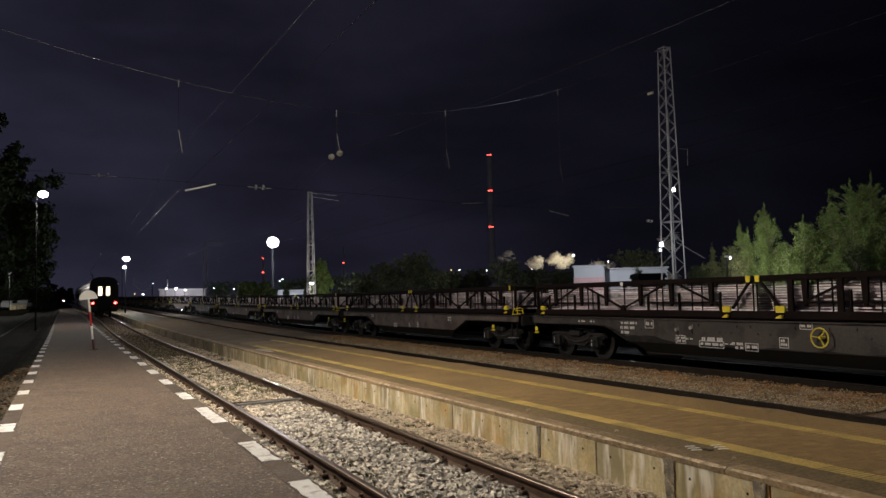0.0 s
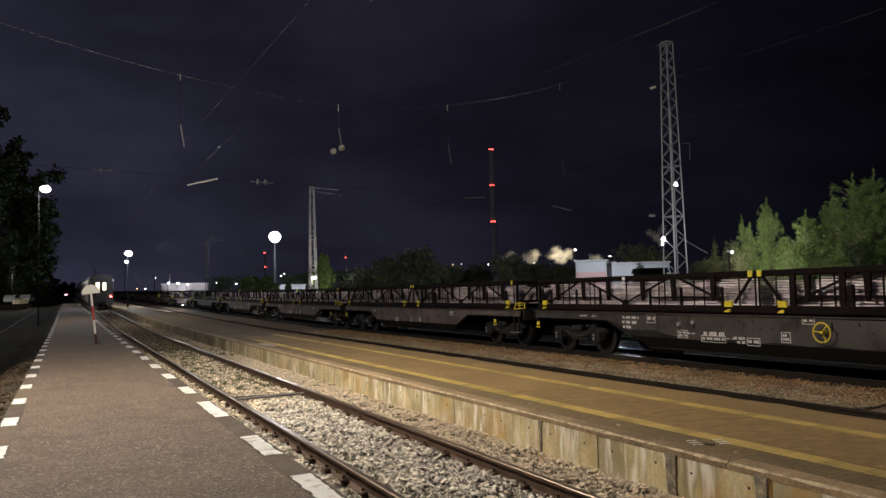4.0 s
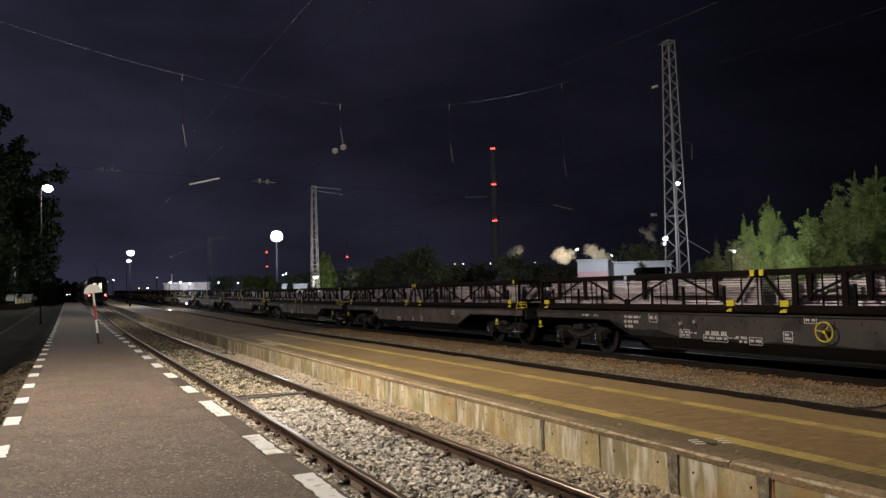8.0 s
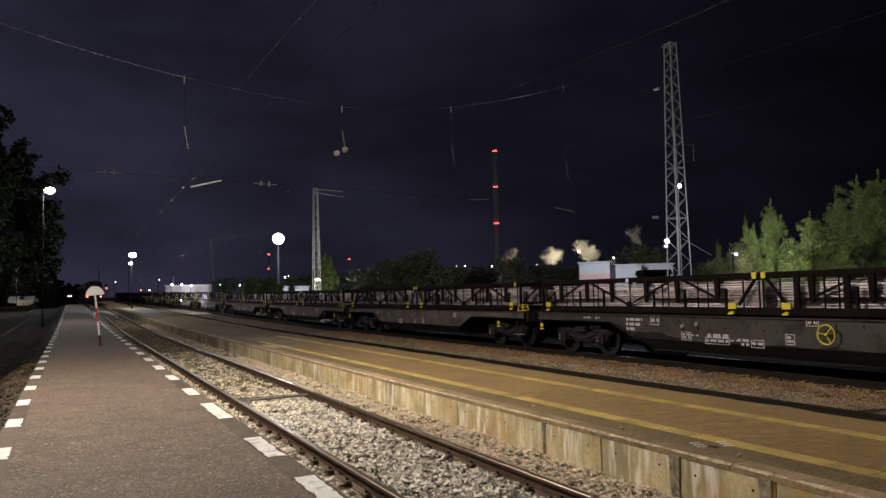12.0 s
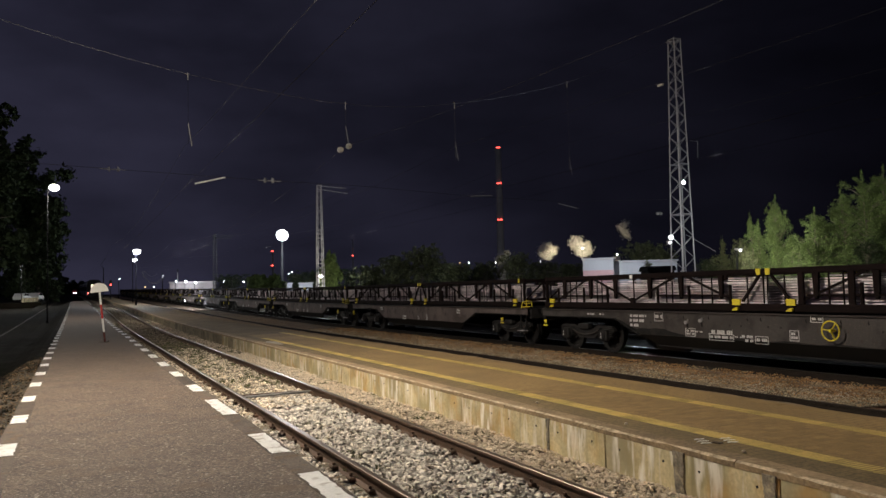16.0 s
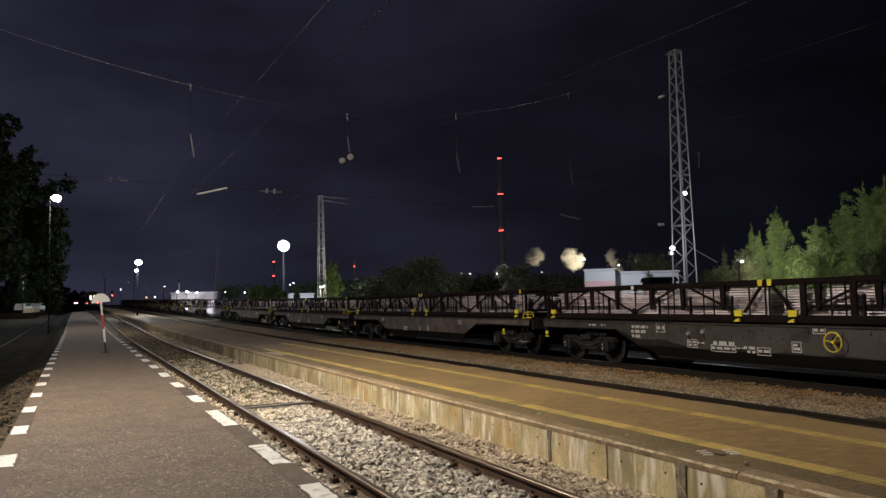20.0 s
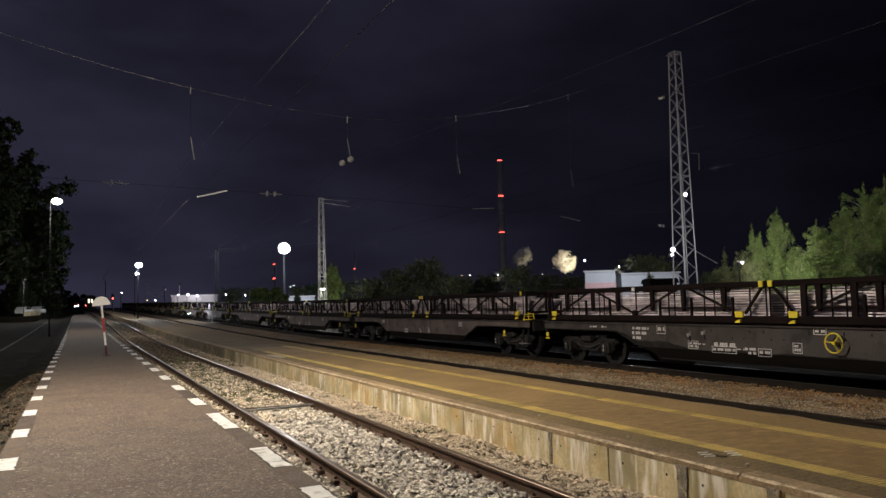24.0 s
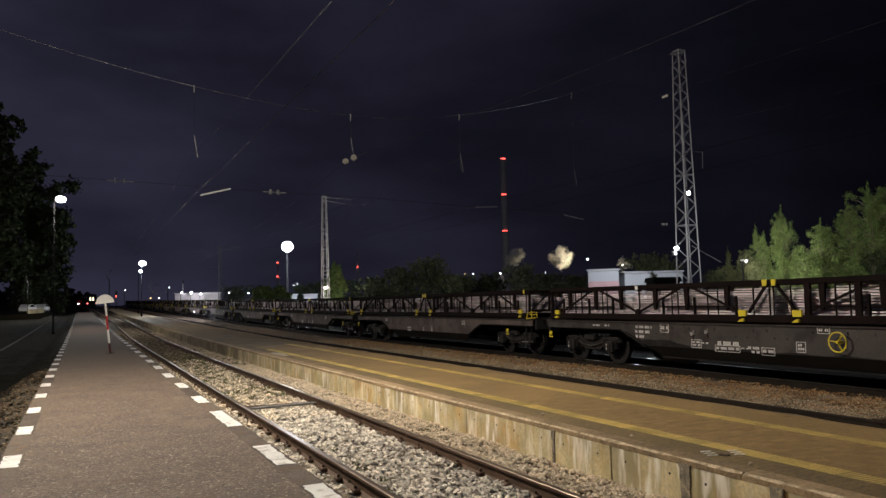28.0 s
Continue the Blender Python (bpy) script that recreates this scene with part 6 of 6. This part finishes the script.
tree((28.3, 119.6, 0.31), 4.5, 1.5, 55, LEAF, "dark low tree near the floodlights", 4680, 0.50, trunk=0.07, slim=False)
tree((56.6, 139.1, 0.49), 7.8, 4.00, 56, LEAFDARK, "dark tree in the distance", 3600, 0.50, trunk=0.10, slim=False)
tree((61.1, 136.8, 0.47), 10.2, 4.00, 57, LEAFDARK, "dark round tree in the distance", 4320, 0.50, trunk=0.13, slim=False)
tree((56.1, 150.5, 0.59), 6.4, 4.03, 58, LEAFDARK, "dark tree in the distance", 3240, 0.50, trunk=0.08, slim=False)
tree((73.2, 147.8, 0.57), 6.4, 4.16, 59, LEAFDARK, "dark low tree in the distance", 3240, 0.50, trunk=0.08, slim=False)
tree((94.3, 154.2, 0.63), 9.3, 4.80, 60, LEAFDARK, "dark tree in front of the plant", 3960, 0.50, trunk=0.12, slim=False)
tree((102.5, 155.9, 0.64), 6.9, 4.39, 61, LEAFDARK, "dark tree in front of the plant", 3240, 0.50, trunk=0.09, slim=False)
tree((111.0, 157.4, 0.66), 6.4, 4.50, 62, LEAFDARK, "dark low tree by the plant", 3240, 0.50, trunk=0.08, slim=False)
tree((112.9, 134.0, 0.44), 10.9, 5.04, 63, LEAFDARK, "dark tree behind the halls", 3960, 0.50, trunk=0.14, slim=False)
tree((113.4, 128.3, 0.39), 10.1, 3.91, 64, LEAFDARK, "dark tree behind the halls", 3600, 0.50, trunk=0.13, slim=False)
tree((96.8, 175.3, 0.82), 7.6, 4.74, 65, LEAFDARK, "dark low tree by the chimney", 3240, 0.50, trunk=0.10, slim=False)
tree((-9.6, 169.4, 0.77), 32.6, 8.2, 66, LEAFSHADE, "tall dark tree on the station side", 26000, 1.0, trunk=0.42, slim=False)
tree((-14.4, 149.2, 0.58), 38.4, 8.2, 67, LEAFSHADE, "tall dark tree on the station side", 26000, 1.0, trunk=0.50, slim=False)
tree((-6.6, 179.3, 0.86), 24.0, 5.2, 68, LEAFSHADE, "tall dark tree on the station side", 16000, 0.9, trunk=0.33, slim=False)
tree((37.0, 204.2, 1.09), 5.7, 4.44, 69, LEAFSHADE, "dark low tree behind the far wagons", 1620, 0.50, trunk=0.07, slim=False)
tree((52.5, 196.8, 1.02), 5.9, 3.85, 70, LEAFSHADE, "dark low tree behind the far wagons", 1620, 0.50, trunk=0.08, slim=False)
tree((59.0, 204.7, 1.09), 6.6, 3.73, 71, LEAFSHADE, "dark low tree behind the far wagons", 1620, 0.50, trunk=0.09, slim=False)
tree((66.6, 195.4, 1.01), 6.6, 4.25, 72, LEAFSHADE, "dark low tree behind the far wagons", 1620, 0.50, trunk=0.09, slim=False)
tree((80.8, 171.8, 0.79), 8.7, 4.79, 73, LEAFSHADE, "dark round tree in the distance", 2520, 0.50, trunk=0.11, slim=False)
tree((93.5, 177.0, 0.84), 6.2, 4.44, 74, LEAFSHADE, "dark low tree by the chimney", 1980, 0.50, trunk=0.08, slim=False)
tree((-4.0, 168.4, 0.76), 4.8, 2.22, 75, LEAFSHADE, "dark bush at the platform end", 2520, 0.50, trunk=0.07, slim=False)
tree((-9.8, 160.1, 0.68), 4.8, 2.70, 76, LEAFSHADE, "dark bush beyond the siding", 2520, 0.50, trunk=0.07, slim=False)


def far_woods(x0, x1, y, low, seed):
    """A ragged dark belt of woods far beyond the end of the line."""
    r = np.random.default_rng(seed)
    crowns = [(x, y + r.uniform(-25, 25), r.uniform(0.75, 1.1) * (21 - 6 * max(0.0, (x + 12) / 24)), r.uniform(4.5, 8.0)) for x in np.arange(x0, x1, 4.0)]
    vs, count = [], 0
    for x, yy, top, wide in crowns:
        n = 420
        u = r.uniform(0, 1, n)
        reach = wide * (1.05 - 0.75 * u ** 2) * np.sqrt(r.uniform(0, 1, n))
        a = r.uniform(0, 6.283, n)
        c = np.stack([x + np.cos(a) * reach, yy + np.sin(a) * reach, low + top * u], 1)
        p, q = r.normal(0, 0.75, (n, 3)), r.normal(0, 0.75, (n, 3))
        vs.append(np.stack([c - p, c - q, c + p, c + q], 1).reshape(-1, 3))
        count += n
    me = bpy.data.meshes.new("far_woods")
    me.from_pydata(np.concatenate(vs).tolist(), [], (np.arange(count)[:, None] * 4 + (0, 1, 2, 3)).tolist())
    me.materials.append(LEAFSHADE)
    return tagged(new("far_woods", me), "dark ragged woods far beyond the platform end", "woods", "", "stuff")


far_woods(-110.0, 10.0, 960.0, 3.5, 91)



# ---- left of the platform ----
def car(at, rz, label, lit=False, paint=CARWHITE):
    c = thing("parked_car" if not lit else "van", label, "car", at=at, rz=rz)
    side = [(-2.0, 0.35), (2.0, 0.35), (2.05, 0.75), (1.9, 0.92), (1.1, 0.98), (0.5, 1.42), (-1.2, 1.46), (-1.9, 1.0), (-2.05, 0.8)]
    part("body", Shape().prism(side, 1, -0.82, 0.82), paint, c)
    for s in (-1, 1):
        part("side_window", Shape().prism([(0.42, 1.38), (0.95, 1.02), (-1.6, 1.02), (-1.1, 1.40)], 1, s * 0.825 - 0.004, s * 0.825 + 0.004), GLASSDARK, c)
        for y in (-1.25, 1.28):
            w = part("wheel", Shape().tube([(y, s * 0.66, 0.31), (y, s * 0.84, 0.31)], 0.31, 16), RUBBER, c)
            part("rim", Shape().tube([(y, s * 0.80, 0.31), (y, s * 0.85, 0.31)], 0.19, 12), GALV, w)
        part("headlight", Shape().ball((2.0, s * 0.6, 0.68), 0.16 if not lit else 0.34, 10, 6, (0.4, 1, 0.7)), HEADGLOW if lit else GALV, c)
    part("windscreen", Shape().beam((1.06, 0, 1.01), (0.54, 0, 1.40), 1.4, 0.01, (0, 1, 0)), GLASSDARK, c)
    return c


tagged(platform_block("earth_bank", -18, -4.9, 137, 172, -0.4, 0.45, SOIL, "dark earth bank beside the siding"), "dark earth bank beside the siding", "bank", "", "structure")
car((-8.4, 152, 0.45 + grade(152)), 75, "pale parked car on the bank beside the siding")
car((-6.4, 157, 0.45 + grade(157)), 80, "pale parked car on the bank at the platform's end")
block = thing("concrete_barrier", "row of pale concrete blocks by the siding", "barrier", at=(-6.8, 140, 0.45 + grade(140)))
for i in range(5):
    part("block", Shape().box((0.4 * i - 0.8, i * 1.9, 0.35 + 0.0175 * i), (0.5, 1.6, 0.7), 0.06), CONCRETE, block)


# red signal beyond the island platform
sig = thing("signal_post", "colour light signal post showing red", "signal", at=(6.55, 172, 1.0))
part("post", Shape().tube([(0, 0, 0), (0, 0, 4.4)], 0.07, 8), POSTDARK, sig)
hd = part("signal_head", Shape().box((0, -0.05, 3.6), (0.5, 0.2, 1.3), 0.05), UNDER, sig)
part("lens", Shape().ball((0, -0.2, 3.3), 0.15, 16, 10, (1, 0.4, 1)), REDGLOW, hd, "glowing red lens")
part("lens", Shape().ball((0, -0.16, 3.9), 0.12, 10, 6, (1, 0.4, 1)), GLASSDARK, hd)


# ---- what moves ----
loco = thing("locomotive", "approaching locomotive far down the line with glaring headlights", "locomotive")
part("body", Shape().prism([(-1.45, 1.0), (1.45, 1.0), (1.45, 3.0), (1.2, 3.7), (-1.2, 3.7), (-1.45, 3.0)], 1, 0.3, 15.5), COACHSIDE, loco)
part("nose", Shape().prism([(0.3, 1.0), (-0.1, 1.1), (-0.1, 2.2), (0.3, 3.6)], 0, -1.4, 1.4), REDPAINT, loco)
part("roof", Shape().box((0, 8, 3.8), (2.2, 14.5, 0.25), 0.08), ROOFGREY, loco)
part("frame", Shape().box((0, 8, 0.8), (2.5, 15.0, 0.4), 0.05), UNDER, loco)
for s in (-1, 1):
    part("windscreen", Shape().beam((s * 0.62, -0.03, 2.32), (s * 0.62, 0.2, 3.25), 0.9, 0.02, (1, 0, 0)), GLASSDARK, loco)
    part("headlight", Shape().ball((s * 0.78, -0.15, 1.6), 0.30, 18, 12, (1.25, 0.4, 0.9)), HEADGLOW, loco, "glaring headlight")
    for y in (2.0, 4.4, 11.4, 13.8):
        part("wheel", Shape().tube([(s * 0.69, y, 0.55), (s * 0.82, y, 0.55)], 0.55, 18), UNDER, loco)
part("top_lamp", Shape().ball((0, 0.0, 3.55), 0.2, 12, 8, (1, 0.4, 1)), GLASSDARK, loco, "unlit top headlight")
lantern = thing("hand_lamp", "bright hand lamp moving beside the far wagons", "lamp")
part("body", Shape().tube([(0, 0, -0.12), (0, 0, 0.12)], 0.09, 10), UNDER, lantern)
part("lens", Shape().ball((0, -0.05, 0.0), 0.075, 12, 8), HEADGLOW, lantern, "glaring lens")
# hidden source, added to throw the hand lamp's light patch on the wagon
wagon_lamp = thing("inspection_lamp", "hooded unseen lamp, added to light the side of a far wagon", "lamp")
hood = Shape()
ring = [(math.cos(2 * math.pi * i / 12), math.sin(2 * math.pi * i / 12)) for i in range(12)]
for x, rad in ((-0.12, 0.03), (-0.10, 0.06), (0.05, 0.10), (0.05, 0.085), (-0.05, 0.07)):
    hood.v += [(x, rad * a, rad * b) for a, b in ring]
for k in range(4):
    for i in range(12):
        hood.face(k * 12 + i, k * 12 + (i + 1) % 12, (k + 1) * 12 + (i + 1) % 12, (k + 1) * 12 + i)
hood.face(*range(11, -1, -1))
part("hood", hood, UNDER, wagon_lamp)
part("lens", Shape().tube([(-0.052, 0, 0), (-0.045, 0, 0)], 0.069, 12), ADDEDGLOW, wagon_lamp, "glaring lens")


def puff(size, seed, wisps, flat=0.6):
    """A bank of steam: thousands of tiny wisps, dense in its billows and thin at the ragged edge."""
    r = np.random.default_rng(seed)
    lobes = []
    for i in range(16):
        a, d = r.uniform(0, 6.283), r.uniform(0.0, 1.0) ** 0.7
        lobes.append((math.cos(a) * d * 0.62, math.sin(a) * d * 0.35, (0.10 + 0.55 * math.cos(a * 0.5 + seed) * d) * flat, r.uniform(0.13, 0.27)))
    lb = np.array(lobes) * size
    pick = r.choice(16, wisps, p=lb[:, 3] ** 2 / (lb[:, 3] ** 2).sum())
    out = r.normal(0, 1, (wisps, 3))
    out /= np.linalg.norm(out, axis=1)[:, None]
    c = lb[pick, :3] + out * (lb[pick, 3] * np.abs(r.normal(0.70, 0.30, wisps)))[:, None]
    # curls: shift the wisps along a few slow waves
    for k, amp in ((2.1, 0.07), (5.3, 0.035), (11.0, 0.016)):
        q = c * (k / size)
        c = c + amp * size * np.stack([np.sin(q[:, 1] * 2 + q[:, 2] * 3 + seed), np.sin(q[:, 2] * 2 + q[:, 0] * 3), np.sin(q[:, 0] * 3 + q[:, 1] * 2 + seed)], 1)
    face = out + r.normal(0, 0.5, (wisps, 3))
    face /= np.linalg.norm(face, axis=1)[:, None]
    u = np.cross(face, r.normal(0, 1, (wisps, 3)))
    u /= np.linalg.norm(u, axis=1)[:, None]
    w = np.cross(face, u)
    h = (size * r.uniform(0.012, 0.030, wisps))[:, None]
    vs = np.stack([c - u * h, c - w * h * 0.8, c + u * h, c + w * h * 0.8], 1).reshape(-1, 3)
    n = np.arange(wisps)[:, None] * 4
    me = bpy.data.meshes.new("steam_cloud")
    me.from_pydata(vs.tolist(), [], (n + (0, 1, 2, 3)).tolist())
    me.materials.append(STEAM)
    return tagged(new("steam_cloud", me), "drifting bank of lit white steam over the plant", "steam", "", "stuff")


PUFFS = [puff(s, 3 + i, n, f) for i, (s, n, f) in enumerate(((9, 4500, 0.6), (11, 9000, 0.6), (13, 11000, 0.65), (10, 2600, 0.95), (5.5, 5000, 0.5), (9, 2600, 0.5), (7, 1500, 0.7)))]


def motions():
    # the train draws away: distance of its tail along the track
    run = [(0.0, 89.0), (2.0, 95.0), (4.0, 103.5), (6.0, 113.5), (8.0, 124.5), (10.0, 136.5), (12.0, 149.0), (14.0, 162.0), (16.0, 175.0), (18.0, 187.0),
           (20.0, 198.5), (22.0, 210.0), (24.0, 221.5), (26.0, 233.0), (28.0, 245.0)]
    for i, c in enumerate(COACHES):
        rows = []
        for t, y in run:
            y0 = y + i * 24.9
            slope = math.degrees(math.atan((grade(y0 + 20) - grade(y0 + 4)) / 16))
            rows.append((t, pose(3.49 + bend(y0 + 4), y0, grade(y0 + 4) - math.tan(radians(slope)) * 4, slope)))
        walk(c, rows)
    walk(loco, [(t, pose(-2.72 + siding_drift(y + 8), y, grade(y + 8))) for t, y in ((0.0, 860.0), (7.0, 760.0), (14.0, 650.0), (20.0, 565.0), (24.0, 515.0), (28.0, 465.0))])
    walk(lantern, [(t, pose(12.6, y, z)) for t, y, z in (
        (0.0, 96, 0.95), (2.0, 95.8, 1.0), (3.0, 97.2, 0.9), (6.0, 95.9, 0.91), (8.0, 95.6, 0.94), (9.0, 100, 1.15), (10.0, 99.6, 1.09), (11.0, 104.2, 1.03), (12.0, 102.3, 1.68),
        (14.0, 103, 1.2), (16.0, 102.5, 1.11), (17.0, 104.4, 0.87), (19.0, 100, 1.36), (20.0, 101.5, 1.44), (23.5, 101.8, 1.02), (24.0, 99.9, 1.23), (25.0, 99.8, 1.32),
        (26.0, 99.5, 1.7), (27.0, 99.5, 1.62), (28.0, 98.3, 1.19))])
    # the added lamp swings to the wagon's side and away along the line
    walk(wagon_lamp, [(t, pose(10.4, y - 0.5, z, 0, 0, a)) for t, y, z, a in (
        (0.0, 91, 1.0, 88), (8.5, 91, 1.0, 88), (9.0, 91, 1.0, 30), (10.0, 91, 1.0, 40), (11.0, 91, 1.08, 0), (12.0, 88, 1.6, 0), (12.8, 89, 1.4, 20), (14.5, 90, 1.1, 88), (15.4, 90, 1.05, 85),
        (16.0, 90, 1.05, 0), (17.5, 90.2, 1.07, 0), (17.9, 89.6, 1.07, 88), (18.6, 88, 1.1, 88), (19.0, 87, 1.2, 0), (20.0, 85.7, 1.5, 0), (20.6, 86, 1.4, 10), (21.0, 86.5, 1.3, 88),
        (23.0, 88, 1.1, 88), (23.4, 88, 1.1, 0), (24.5, 87.5, 1.15, 0), (26.0, 84.7, 1.55, 0), (27.0, 81, 1.75, 0), (27.6, 84, 1.3, 0), (28.0, 85, 1.2, 60))])
    # steam: banks rise behind the halls, drift and sink behind the trees
    drift = [
        [(0, 231, 21.4), (3, 229, 21.8), (6, 220, 22.3), (9, 214, 24.1), (12, 211, 23.4), (16, 204, 20.3), (20, 201, 18.7), (28, 197, 12.9)],
        [(0, 248, 21.1), (3, 246, 21.5), (6, 246, 19.4), (8, 247, 20.2), (10, 241, 20.5), (12, 238, 21.6), (15, 235, 21.5), (17, 231, 23.3), (19, 227, 24.7), (21, 221, 25.0), (24, 216, 25.8), (26, 212, 26.5), (28, 209, 25.0)],
        [(0, 280, 13.2), (4, 277, 13.5), (6, 275, 15.8), (8, 271, 19.2), (10, 266, 20.9), (12, 262, 22.6), (15, 257, 22.5), (17, 253, 23.3), (19, 250, 22.8), (21, 246, 21.3), (24, 242, 21.5), (26, 239, 21.9), (28, 237, 22.9)],
        [(0, 326, 31.7), (3, 318, 32.1), (6, 312, 31.9), (8, 308, 33.0), (10, 301, 33.0), (12, 296, 33.0), (15, 288, 33.5), (17, 283, 34.2), (18, 280, 33.5), (21, 274, 17.0), (24, 271, 10.0), (28, 269, 7.4)],
        [(0, 280, 19.1), (6, 280, 17.1), (12, 278, 19.0), (16, 279, 18.9), (20, 280, 20.5), (24, 279, 19.4), (28, 279, 18.0)],
        [(0, 327, 12.8), (10, 314, 10.0), (14, 305, 15.6), (18, 297, 23.1), (20, 295, 24.8), (22, 290, 25.3), (24, 288, 24.4), (26, 283, 23.5), (28, 281, 23.9)],
        [(0, 211, 24.7), (3, 211, 23.0), (6, 210, 18.6), (10, 207, 14.2), (28, 199, 9.9)],
    ]
    for ob, rows in zip(PUFFS, drift):
        walk(ob, [(t, pose(x, 350, z - 3.0, 0, 0, 2.5 * t)) for t, x, z in rows])


motions()
